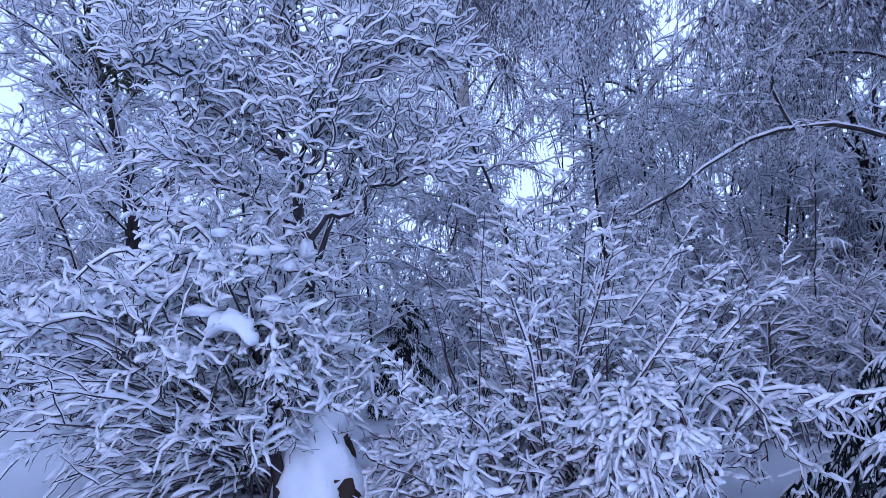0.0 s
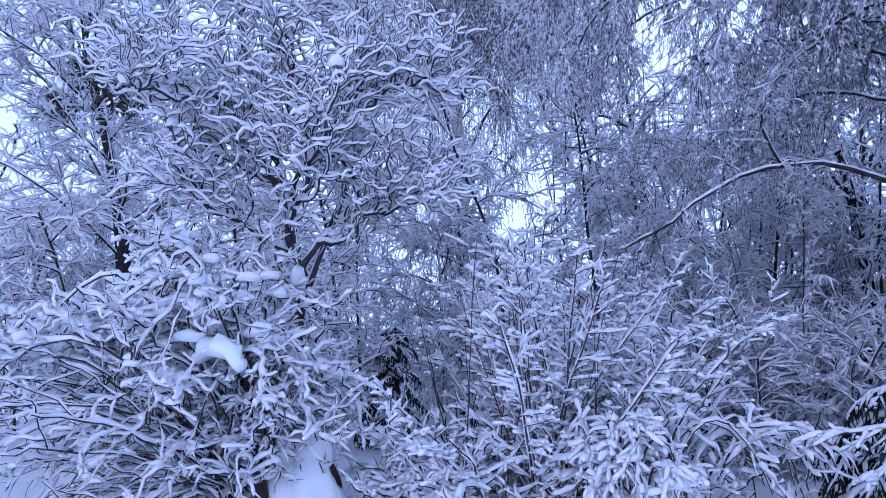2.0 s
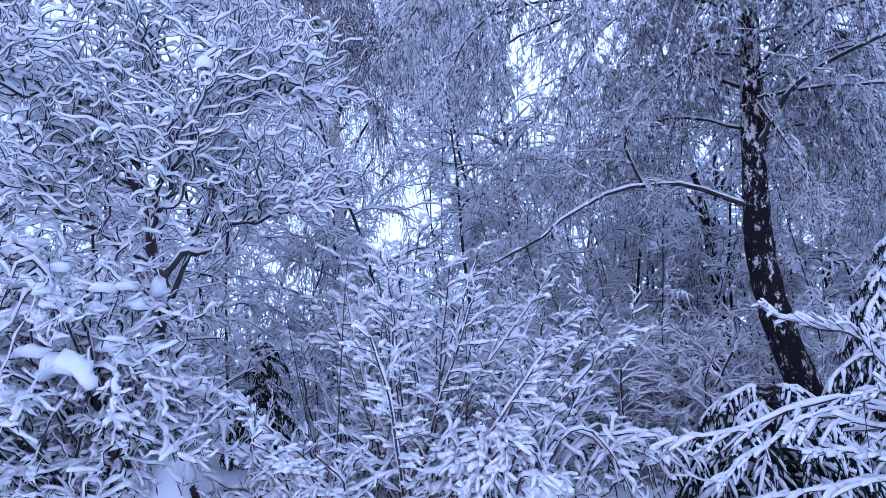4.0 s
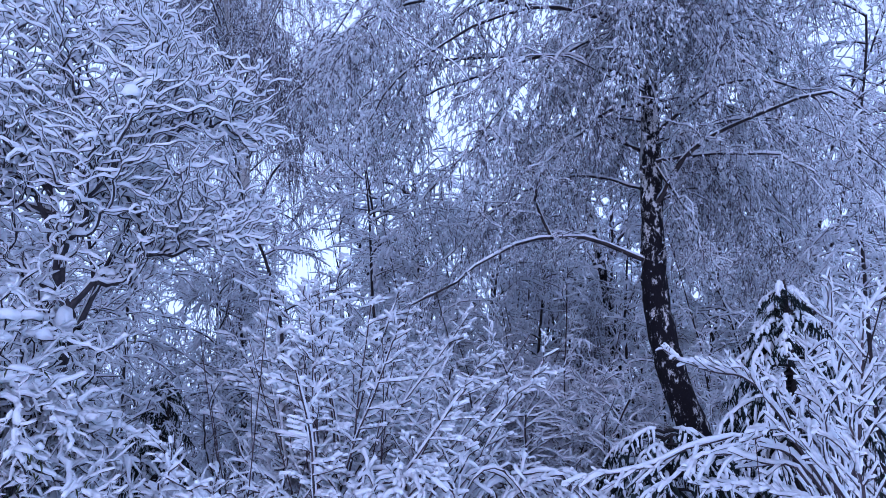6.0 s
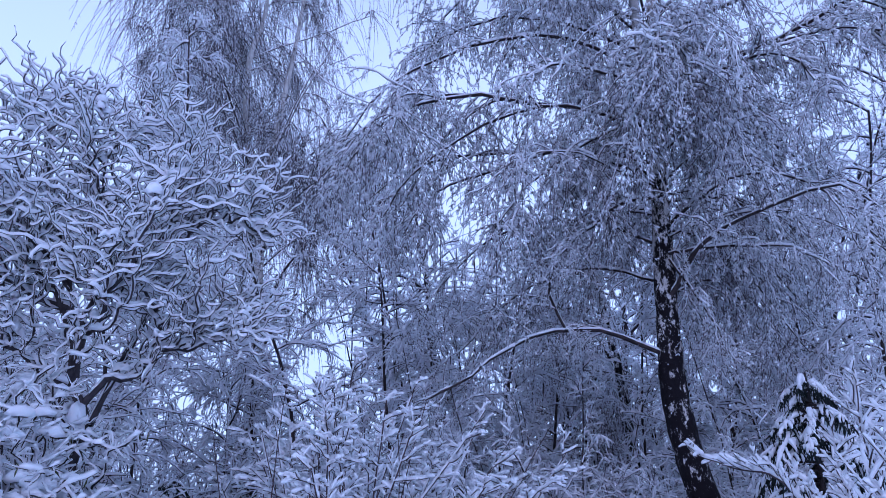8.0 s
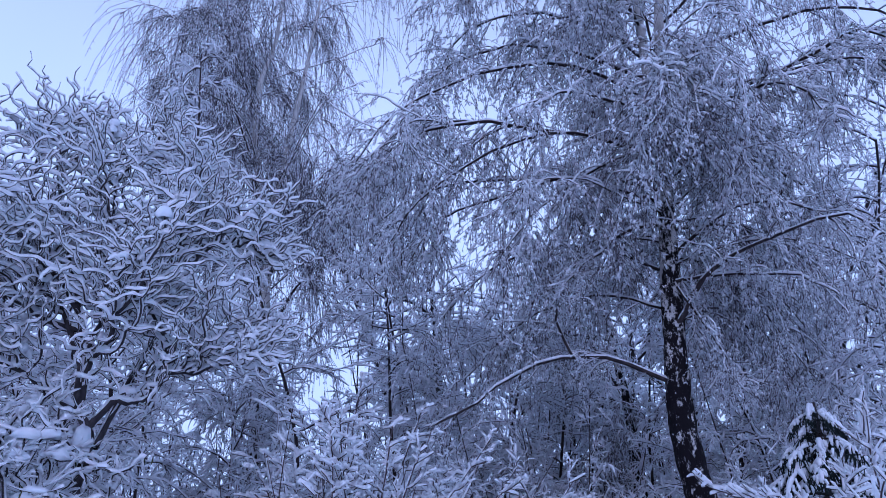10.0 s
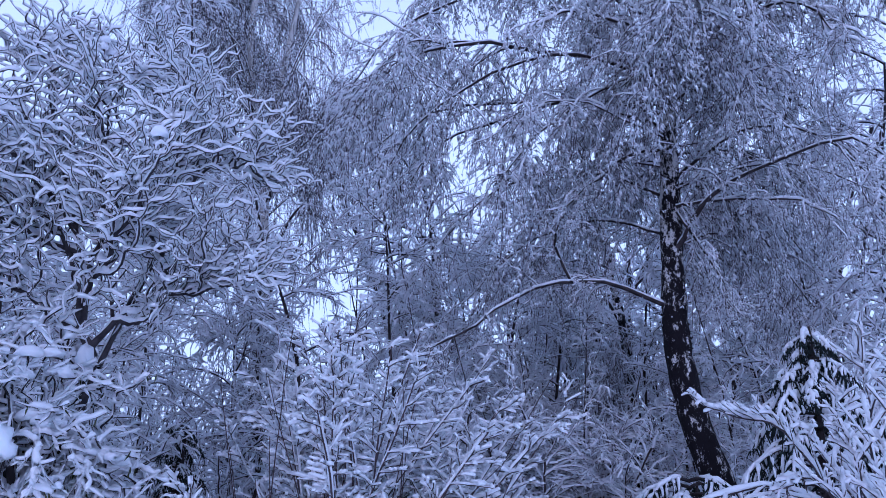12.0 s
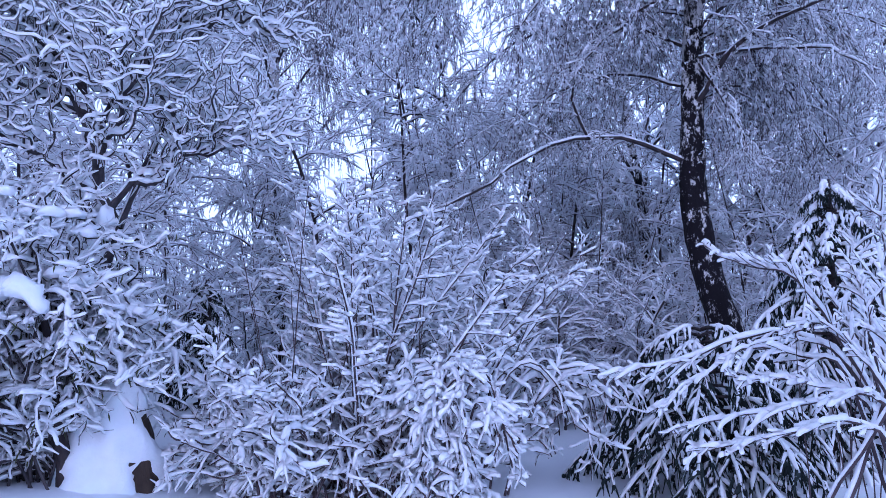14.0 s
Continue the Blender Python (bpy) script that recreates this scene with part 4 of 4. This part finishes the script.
def build_spray_shrub():
    """Straight feathered branches with thick finger-like snow. axes: points, radius, length of the side twigs, how far these rise."""
    shrub = thing("spray_shrub", 3.45, 5.0, "leafless shrub with straight feathered branches under finger-thick snow", "shrub")
    axes = [
        ([(3.45, 4.95, 0.05), (3.19, 4.96, 1.20), (2.78, 5.21, 1.44), (2.14, 5.39, 1.22), (1.79, 5.52, 1.15)], 0.018, 1.15, -0.30),
        ([(3.45, 4.95, 0.05), (3.11, 4.90, 1.17), (2.94, 5.00, 1.27), (2.55, 5.10, 1.34), (2.20, 5.15, 1.13), (1.99, 5.24, 0.94)], 0.015, 1.00, -0.30),
        ([(3.45, 4.95, 0.05), (3.22, 4.94, 1.20), (2.92, 5.13, 1.82), (2.69, 5.25, 1.90), (2.40, 5.39, 2.02)], 0.018, 0.85, 0.35),
        ([(3.45, 4.95, 0.05), (3.17, 4.74, 1.29), (3.02, 4.84, 1.66), (2.88, 4.92, 1.89)], 0.013, 0.60, 0.30),
        ([(3.45, 4.95, 0.05), (3.36, 4.85, 1.29), (3.38, 4.84, 2.04), (3.35, 4.86, 2.45)], 0.016, 1.15, 0.15),
        ([(3.45, 4.95, 0.05), (3.40, 5.07, 1.43), (3.33, 5.11, 1.82), (3.32, 5.12, 2.19)], 0.013, 0.70, 0.15),
        ([(3.45, 4.95, 0.05), (3.24, 4.57, 1.30), (3.32, 4.51, 1.94), (3.36, 4.48, 2.30)], 0.016, 1.10, 0.15),
        ([(3.45, 4.95, 0.05), (3.12, 4.53, 1.03), (2.69, 4.80, 0.96), (2.05, 5.11, 0.80)], 0.017, 1.10, -0.05),
        ([(3.45, 4.95, 0.05), (3.13, 4.65, 0.95), (2.80, 4.85, 1.12), (2.47, 5.03, 1.12)], 0.015, 0.90, 0.00),
        ([(3.45, 4.95, 0.05), (2.95, 4.40, 0.88), (2.53, 4.66, 0.81), (2.07, 4.88, 0.67)], 0.015, 1.00, -0.10),
        ([(3.45, 4.95, 0.05), (3.13, 4.53, 1.10), (2.98, 4.62, 1.37), (2.83, 4.72, 1.51), (2.71, 4.79, 1.45)], 0.013, 0.80, 0.10),
        ([(3.45, 4.95, 0.05), (3.12, 4.41, 1.11), (3.01, 4.48, 1.52), (2.97, 4.51, 1.80)], 0.014, 0.70, 0.20),
        ([(3.45, 4.95, 0.05), (3.10, 4.30, 1.00), (3.08, 4.32, 1.52), (3.07, 4.32, 1.79)], 0.014, 0.80, 0.20),
    ]
    snow, twigs = [], []
    for pts, r, size, up in axes:
        foot = np.array(pts[0]) + (rng.normal(0.1, 0.28), rng.normal(0, 0.15), 0)
        line = spline([foot, *pts[1:]], 16)[None]
        line[:, 1:] += rng.normal(0, 0.008, line[:, 1:].shape)
        q = taper(line, r, 0.005)
        part("stem", [tubes(line, q, 5)], RED, shrub)
        snow.append(caps(line, q, 0.026, 6, 0.4, 0.3))
        b, w, u = shoots(line, 17, 0.34, 1.0, 44, 8, flat=True, even=True)
        w[:, 2] += up
        l2 = grow(b, w, rng.uniform(0.22, 0.42, len(b)) * size * (1.25 - 0.75 * u), 8, 0.06, 0.02 if up < 0 else -0.005)
        q2 = taper(l2, 0.006, 0.004)
        twigs.append(tubes(l2, q2, 3))
        snow.append(caps(l2, q2, 0.024, 6, 0.5, 0.35, 0.5, 0.0, 6))
        b, w, u = shoots(l2, 2, 0.25, 0.8, 46, 14)
        l3 = grow(b, w, rng.uniform(0.04, 0.10, len(b)), 4, 0.15, 0.0)
        q3 = taper(l3, 0.004, 0.003)
        twigs.append(tubes(l3, q3, 3))
        snow.append(caps(l3, q3, 0.018, 5, 0.5, 0.3, 0.55, 0.0, 2))
    m = 12
    b = np.stack([rng.normal(3.3, 0.22, m), rng.normal(4.9, 0.12, m), np.full(m, 0.1)], -1)
    w = np.stack([rng.normal(0, 0.16, m), rng.normal(0, 0.05, m), np.ones(m)], -1)
    l4 = grow(b, w, rng.uniform(1.0, 2.0, m), 9, 0.03)
    q4 = taper(l4, 0.007, 0.003)
    for i in range(m):
        part("bare_shoot", [tubes(l4[i:i + 1], q4[i:i + 1], 4)], RED, shrub)
    part("twig_mass", twigs, RED, shrub, kind="stuff")
    part("snow_cover", snow, SNOW, shrub, "thick rounded snow on every twig")


# ---- spruces ----
def spruce(x, y, high, reach, label, rows, droop=0.10, coat=0.034, low=0.08, each=7, rise=0.15, power=0.8, k=16):
    """A dark spruce: whorls of drooping boughs, each a flat spray of needled branchlets with snow on top."""
    tree = thing("spruce_tree", x, y, label, "tree")
    z0 = float(ground_z(x, y))
    trunk = grow((x, y, z0 - 0.05), (0, 0, 1), high, 16, 0.01)
    part("trunk", [tubes(trunk, taper(trunk, 0.03 + high * 0.018, 0.012), 10, 0.08)], BARK, tree)
    for i in range(rows):
        h = low + (0.93 - low) * i / (rows - 1)
        az = np.arange(each) * 6.28 / each + rng.uniform(0, 6.28) + rng.normal(0, 0.2, each)
        w = np.stack([np.cos(az), np.sin(az), np.full(each, rise)], -1)
        ln = reach * (1 - h) ** power * rng.uniform(0.7, 1.1, each)
        rooted = np.stack([np.full(each, x), np.full(each, y), z0 + high * np.clip(h + rng.normal(0, 0.35 / rows, each), 0.05, 0.97)], -1)
        l = grow(rooted, w, ln, 9, 0.05, droop)
        q = taper(l, 0.016, 0.006)
        b, w2, u = shoots(l, k, 0.25, 1.0, 50, 9, flat=True, even=True)
        w2[:, 2] -= 0.2
        l2 = grow(b, w2, rng.uniform(0.5, 1.0, len(b)) * np.repeat(ln, k) * 0.38 * (1.15 - 0.75 * u), 5, 0.07, 0.2)
        size = np.clip(np.repeat(ln, k) / 0.8, 0.3, 1.0)
        q2 = taper(l2, 0.024 * size, 0.008)
        b, w3, u = shoots(l2, 3, 0.15, 0.95, 50, 12)
        w3[:, 2] -= 0.9
        l3 = grow(b, w3, rng.uniform(0.06, 0.17, len(b)), 2, 0.1, 0.3)
        q3 = taper(l3, 0.013 * np.repeat(size, 3), 0.004)
        for j in range(each):
            c, d = slice(j * k, j * k + k), slice(j * k * 3, j * k * 3 + k * 3)
            bough = part("bough", [tubes(l[j:j + 1], q[j:j + 1], 4)], BARK, tree)
            part("needle_spray", [tubes(l2[c], q2[c], 4, 0.6), tubes(l3[d], q3[d], 3, 0.5)], NEEDLE, bough, "dark green needles", smooth=False)
            part("snow_cap", [caps(l[j:j + 1, 2:], q[j:j + 1, 2:] + 0.004, coat * 0.7, 6, 0.2, 0.7, 0.4, 0.1), caps(l2[c], q2[c] * 0.6, coat * 0.75, 4, 0.06, 0.6, 0.5, 0.12)], SNOW, bough, "snow resting on the bough")
    return tree


def build_spruces():
    spruce(2.95, 6.85, 1.5, 1.55, "small spruce with broad drooping boughs under fresh snow", 7, 0.16, 0.030, 0.12, 9, 0.40, 0.3, 12)
    spruce(4.75, 7.7, 3.05, 2.0, "young dark spruce with snow on its boughs", 12, 0.17, 0.050, 0.06, 8, 0.30, 0.7, 13)


rng = np.random.default_rng(27)
build_spray_shrub()
build_spruces()


# ---- stump ----
def build_stump():
    x, y = -2.08, 6.22
    stump = thing("tree_stump", x, y, "broken tree stump buried under a smooth cone of snow", "stump")
    z0 = float(ground_z(x, y))
    line = spline([(x + 0.165, y - 0.03, z0 - 0.1), (x + 0.13, y - 0.02, z0 + 0.25), (x + 0.08, y - 0.02, z0 + 0.62)], 8)[None]
    part("wood", [tubes(line, taper(line, 0.22, 0.10), 14, 0.12)], STUMP, stump)
    a = np.arange(28) * 2 * math.pi / 28
    rings = []
    shape = np.array([(0, 0.40, -0.08), (0.1, 0.35, 0.08), (0.3, 0.29, 0.28), (0.55, 0.24, 0.50), (0.75, 0.18, 0.68), (0.92, 0.10, 0.78), (1, 0.005, 0.82)])
    for s in np.linspace(0, 1, 20):
        r, h = np.interp(s, shape[:, 0], shape[:, 1]), np.interp(s, shape[:, 0], shape[:, 2])
        k = 1 + 0.10 * np.sin(2 * a + 1) + 0.06 * np.sin(5 * a + s * 6)
        k = k + 0.10 * np.sin(3 * a + 9 * s) + 0.07 * np.sin(7 * a + 11 * s) + rng.uniform(-0.06, 0.06, 28)
        rings.append(np.stack([x - 0.06 + 0.12 * s**2 + r * k * np.cos(a), y - 0.05 + r * k * np.sin(a), z0 + h + 0.03 * np.sin(3 * a + 5 * s)], -1))
    part("snow_cover", [(np.array(rings).reshape(-1, 3), strip_faces(1, 20, 28))], SNOW, stump, "smooth cone of snow")


build_stump()


# ---- the wood behind ----
def wood_tree(name, label, x, y, high, crown, limbs, side, twig, sizes, lean=0.02, droop=0.05, rise=0.5, group="", first=0.2, trunk_r=0.07, bark=None, points=None):
    """A leafless tree: trunk, rising limbs, side branches and frosted twigs."""
    tree = thing(name, x, y, label, "tree", group)
    z0 = float(ground_z(x, y))
    if points:
        line = limb_line(points, 18)
    else:
        line = grow((x, y, z0 - 0.1), (rng.normal(0, lean), rng.normal(0, lean), 1), high, 18, 0.055)
    q = taper(line, trunk_r, 0.015)
    part("trunk", [tubes(line, q, 8, 0.08)], bark or BARK, tree)
    r2, r3, coat2, coat3 = sizes
    b, w, u = shoots(line, limbs, first, 0.98, 55, 12, even=True)
    w[:, 2] = np.abs(w[:, 2]) * 0.5 + rise
    l1 = grow(b, w, crown * rng.uniform(0.6, 1.0, limbs) * (1.2 - 0.8 * u), 10, 0.09, droop)
    q1 = taper(l1, r2 * 2.0, r2)
    b, w, u = shoots(l1, side[0], 0.15, 1.0, 45, 15)
    w[:, 2] += 0.1
    l2 = grow(b, w, side[1] * rng.uniform(0.5, 1.0, len(b)), 4, 0.22, droop * 1.5)
    q2 = taper(l2, r2, r3)
    b, w, u = shoots(l2, twig[0], 0.1, 1.0, 42, 16)
    l3 = grow(b, w, twig[1] * rng.uniform(0.4, 1.0, len(b)), 2, 0.25, droop * 3)
    q3 = taper(l3, r3, r3 * 0.7)
    if group:
        part("limb_mass", [tubes(l1, q1, 5)], BARK, tree, kind="stuff")
    else:
        for i in range(limbs):
            part("limb", [tubes(l1[i:i + 1], q1[i:i + 1], 5)], BARK, tree)
    dark, white = rng.random(len(l3)) < 0.18, rng.random(len(l3)) < 0.85
    part("twig_mass", [tubes(l2, q2, 3), tubes(l3[dark], q3[dark], 3)], TWIG, tree, kind="stuff")
    part("snow_cover", [caps(line, q * 0.9, 0.01, 4, 0.6, 0.9, 0.2), caps(l1, q1, coat2, 4, 0.25), caps(l2, q2, coat2 * 0.9, 3, 0.3, 0.6, 0.6, 0.1), caps(l3[white], q3[white], coat3, 3, 0.4, 0.6, 0.7, 0.15)], FROST, tree, "snow coating the branches")
    return tree


def mistletoe(x, y, z, r):
    ob = new("mistletoe")
    ob.location = (x, y, z)
    tagged(ob, "round evergreen mistletoe clump high in a bare tree", "mistletoe", "mistletoe clumps")
    n = 80
    w = unit(rng.normal(0, 1, (n, 3)))
    l = grow(np.tile([[x, y, z]], (n, 1)), w, r * rng.uniform(0.6, 1.05, n), 5, 0.22)
    part("stem_mass", [tubes(l, taper(l, 0.008, 0.006), 3)], MISTLETOE, ob, kind="stuff")
    b, w2, u = shoots(l, 4, 0.4, 1.0, 40, 15)
    l2 = grow(b, w2, r * 0.25, 2, 0.3)
    part("foliage", [tubes(l2, np.tile([[0.006, 0.02, 0.004]], (len(l2), 1)), 3)], MISTLETOE, ob, kind="stuff")
    pick = l2[w2[:, 2] > 0.4]
    part("snow_cover", [caps(pick, np.full(pick.shape[:2], 0.008), 0.03, 3, 0.4)], FROST, ob, kind="stuff")


def build_wood():
    # the bare tree with mistletoe, to the west
    wood_tree("bare_tree", "bare tree with fanned branches, snow-dusted, carrying mistletoe", -7.4, 11.75, 8.6, 3.3, 38, (13, 1.1), (18, 0.32), (0.011, 0.005, 0.022, 0.018), droop=0.02, rise=0.35, trunk_r=0.16,
              points=[(-7.4, 11.75, -0.1), (-7.52, 11.69, 2.91), (-7.62, 11.62, 3.89), (-7.85, 11.46, 5.36), (-8.10, 11.28, 6.53), (-8.3, 11.15, 8.2)])
    wood_tree("bare_tree", "smaller bare tree with fine snow-dusted twigs beside it", -9.4, 12.6, 4.4, 2.2, 20, (10, 1.0), (14, 0.4), (0.010, 0.005, 0.024, 0.018), droop=0.02, rise=0.35, first=0.15, trunk_r=0.09)
    for m in ((-7.95, 11.3, 6.35, 0.52), (-8.45, 10.98, 5.66, 0.42), (-7.55, 11.5, 6.0, 0.52), (-7.2, 11.8, 6.3, 0.38), (-7.75, 11.4, 7.0, 0.4)):
        mistletoe(*m)
    # the second birch behind the great one, and its thinner neighbours
    birch("birch_tree", "slender birch with black trunk standing behind the great birch", [([(5.85, 15.4, -0.1), (5.74, 15.47, 0.51), (5.65, 15.50, 1.45), (5.51, 15.55, 3.37), (5.42, 15.59, 4.35), (5.1, 15.7, 6.5), (5.0, 15.7, 10.5)], 0.21, 0.03)],
          [([(5.45, 15.58, 4.2), (4.87, 15.76, 5.4), (4.3, 15.9, 6.4), (3.7, 16.0, 6.6)], 0.06)], (18, 0.30, 0.97, 3.4, 0.35), ((9, 1.4, 0.010, 0.022, (0.15, 0.2)), (9, 0.3, 1.3, 0.005, (0.12, 0.45), 4), (8, 0.014, 0.11, 0.5)), PAPER)
    for x, y, h in ((0.75, 15.2, 8.4), (2.5, 14.8, 7.5), (3.4, 14.2, 6.5), (1.4, 13.6, 5.2), (7.0, 13.5, 8.0), (6.3, 13.0, 9.4), (8.4, 13.6, 9.8), (9.5, 12.2, 8.0), (6.6, 11.6, 6.6), (8.0, 10.8, 7.5)):
        wood_tree("young_tree", "slender young tree with level branches coated in snow", x, y, h, 2.1, 20, (9, 0.9), (12, 0.23), (0.008, 0.0045, 0.023, 0.021), droop=0.09, rise=0.3, group="young trees of the wood", first=0.1, trunk_r=0.038)
    wood_tree("bare_tree", "tall bare tree with a feathery crown far behind", 1.4, 22, 15.0, 3.2, 20, (8, 1.6), (7, 0.9), (0.014, 0.010, 0.018, 0.014), droop=0.0, rise=0.7, first=0.5, trunk_r=0.14)
    wood_tree("slender_tree", "slender upright tree with drooping twigs and clumps of snow", -2.91, 10.7, 8.9, 0.95, 34, (7, 0.45), (9, 0.22), (0.008, 0.004, 0.030, 0.022), droop=0.12, rise=0.45, first=0.06, trunk_r=0.022,
              points=[(-2.91, 10.7, -0.1), (-3.05, 10.7, 3.2), (-2.84, 10.7, 6.4), (-3.0, 10.7, 8.9)])
    # the dark evergreen in the hollow
    spruce(-2.45, 10.6, 1.75, 0.7, "small dark evergreen in the hollow under the trees", 7, 0.14, 0.014, each=7, k=11, power=0.4)
    for x, y, h in ((-2.1, 12.4, 4.4), (-3.8, 12.0, 6.4), (0.45, 13.0, 5.6), (-5.4, 12.6, 6.4), (-0.95, 12.2, 5.6), (-6.7, 13.2, 6.6), (-1.9, 13.8, 4.7), (-4.6, 14.4, 7.4), (-3.7, 9.8, 3.2), (-4.4, 10.2, 3.8), (-9.6, 11.0, 4.4), (-8.4, 10.4, 3.6), (-6.9, 10.2, 3.6)):
        wood_tree("thicket_tree", "tangled small tree thickly coated in snow", x, y, h, 1.9, 20, (8, 0.9), (12, 0.25), (0.008, 0.0045, 0.022, 0.019), droop=0.07, rise=0.35, group="small trees of the thicket", first=0.08, trunk_r=0.012 + 0.005 * h)
    # low brush along the edge of the wood
    for x, y in ((1.2, 11.2), (2.3, 11.6), (3.2, 11.0), (5.6, 11.8), (-6.2, 9.6), (1.8, 10.4), (2.9, 12.4), (0.5, 10.6), (3.5, 12.9), (1.5, 9.8), (2.4, 9.9), (3.3, 9.9), (2.0, 10.9), (2.8, 10.6), (3.6, 11.3), (4.6, 11.0), (5.2, 10.4)):
        wood_tree("brush", "low leafless brush coated in frost and snow", x, y, rng.uniform(1.5, 2.5), 1.3, 14, (7, 0.6), (9, 0.18), (0.006, 0.004, 0.022, 0.020), droop=0.06, rise=0.4, group="low brush at the wood's edge", first=0.03, trunk_r=0.02)
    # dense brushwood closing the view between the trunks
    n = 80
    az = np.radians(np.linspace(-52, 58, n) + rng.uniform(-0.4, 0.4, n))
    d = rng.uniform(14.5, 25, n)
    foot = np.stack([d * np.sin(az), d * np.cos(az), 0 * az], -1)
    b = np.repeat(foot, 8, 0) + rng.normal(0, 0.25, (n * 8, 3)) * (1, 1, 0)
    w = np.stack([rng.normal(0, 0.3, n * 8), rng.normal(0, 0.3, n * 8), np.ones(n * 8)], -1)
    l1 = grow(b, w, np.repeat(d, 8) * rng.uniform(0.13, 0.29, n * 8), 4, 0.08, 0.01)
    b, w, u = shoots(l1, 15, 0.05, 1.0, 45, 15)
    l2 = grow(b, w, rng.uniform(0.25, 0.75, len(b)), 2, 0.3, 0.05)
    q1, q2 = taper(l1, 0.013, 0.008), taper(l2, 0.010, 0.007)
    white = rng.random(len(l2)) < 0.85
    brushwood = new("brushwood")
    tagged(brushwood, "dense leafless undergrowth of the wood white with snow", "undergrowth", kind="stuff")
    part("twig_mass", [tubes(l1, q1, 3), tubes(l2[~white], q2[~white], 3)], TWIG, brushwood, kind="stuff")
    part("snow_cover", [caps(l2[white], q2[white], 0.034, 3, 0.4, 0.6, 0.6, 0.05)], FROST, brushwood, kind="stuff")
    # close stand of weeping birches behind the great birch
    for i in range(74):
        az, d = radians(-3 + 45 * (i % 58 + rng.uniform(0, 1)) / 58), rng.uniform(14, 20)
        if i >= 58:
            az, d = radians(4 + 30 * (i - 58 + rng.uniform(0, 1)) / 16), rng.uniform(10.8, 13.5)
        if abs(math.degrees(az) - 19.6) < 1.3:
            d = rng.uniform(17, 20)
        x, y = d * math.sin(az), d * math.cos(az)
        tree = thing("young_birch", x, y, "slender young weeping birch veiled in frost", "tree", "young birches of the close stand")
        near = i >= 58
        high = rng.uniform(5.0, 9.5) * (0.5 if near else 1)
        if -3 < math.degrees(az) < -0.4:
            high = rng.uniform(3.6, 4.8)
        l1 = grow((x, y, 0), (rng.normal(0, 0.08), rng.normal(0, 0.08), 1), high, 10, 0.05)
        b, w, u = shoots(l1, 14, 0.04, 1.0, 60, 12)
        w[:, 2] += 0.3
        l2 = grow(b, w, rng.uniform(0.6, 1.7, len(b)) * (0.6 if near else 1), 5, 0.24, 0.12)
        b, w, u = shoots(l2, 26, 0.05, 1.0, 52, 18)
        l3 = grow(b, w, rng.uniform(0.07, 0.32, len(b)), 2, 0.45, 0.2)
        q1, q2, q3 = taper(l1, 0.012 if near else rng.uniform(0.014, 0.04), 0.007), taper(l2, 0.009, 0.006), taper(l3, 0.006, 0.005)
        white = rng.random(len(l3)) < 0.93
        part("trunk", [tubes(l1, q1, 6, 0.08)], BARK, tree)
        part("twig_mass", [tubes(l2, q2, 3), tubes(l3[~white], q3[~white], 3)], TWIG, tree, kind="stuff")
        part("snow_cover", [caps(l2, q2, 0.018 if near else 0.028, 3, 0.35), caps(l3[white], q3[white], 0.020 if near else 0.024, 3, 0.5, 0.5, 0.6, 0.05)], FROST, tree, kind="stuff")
    # far wood: three trees built once, then repeated
    kinds = [wood_tree("far_tree", "distant leafless tree white with snow", 60 + 9 * i, 60, h, 2.9, 12, (5, 1.6), (6, 1.0), (0.02, 0.014, 0.045, 0.04), droop=d, rise=r, group="trees of the far wood", first=0.15, trunk_r=0.13)
             for i, (h, d, r) in enumerate(((8.0, 0.09, 0.5), (7.0, 0.05, 0.45), (8.6, 0.14, 0.6)))]
    spots = []
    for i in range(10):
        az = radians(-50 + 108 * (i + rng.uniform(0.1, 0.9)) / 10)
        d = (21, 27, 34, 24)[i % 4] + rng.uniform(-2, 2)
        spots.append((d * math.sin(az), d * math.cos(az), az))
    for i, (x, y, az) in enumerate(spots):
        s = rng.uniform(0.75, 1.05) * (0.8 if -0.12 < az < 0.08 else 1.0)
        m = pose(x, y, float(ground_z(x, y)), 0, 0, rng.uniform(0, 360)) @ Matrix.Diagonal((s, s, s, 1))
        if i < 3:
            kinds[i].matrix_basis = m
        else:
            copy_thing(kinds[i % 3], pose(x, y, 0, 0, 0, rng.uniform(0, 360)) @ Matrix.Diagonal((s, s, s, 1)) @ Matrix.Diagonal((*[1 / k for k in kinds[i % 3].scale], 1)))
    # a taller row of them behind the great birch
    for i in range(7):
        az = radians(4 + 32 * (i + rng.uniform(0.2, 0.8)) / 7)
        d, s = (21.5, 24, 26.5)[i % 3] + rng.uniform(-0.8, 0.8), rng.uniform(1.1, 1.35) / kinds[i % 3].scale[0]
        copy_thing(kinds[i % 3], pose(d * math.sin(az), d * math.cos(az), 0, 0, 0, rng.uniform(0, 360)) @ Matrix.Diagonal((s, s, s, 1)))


rng = np.random.default_rng(28)
build_wood()
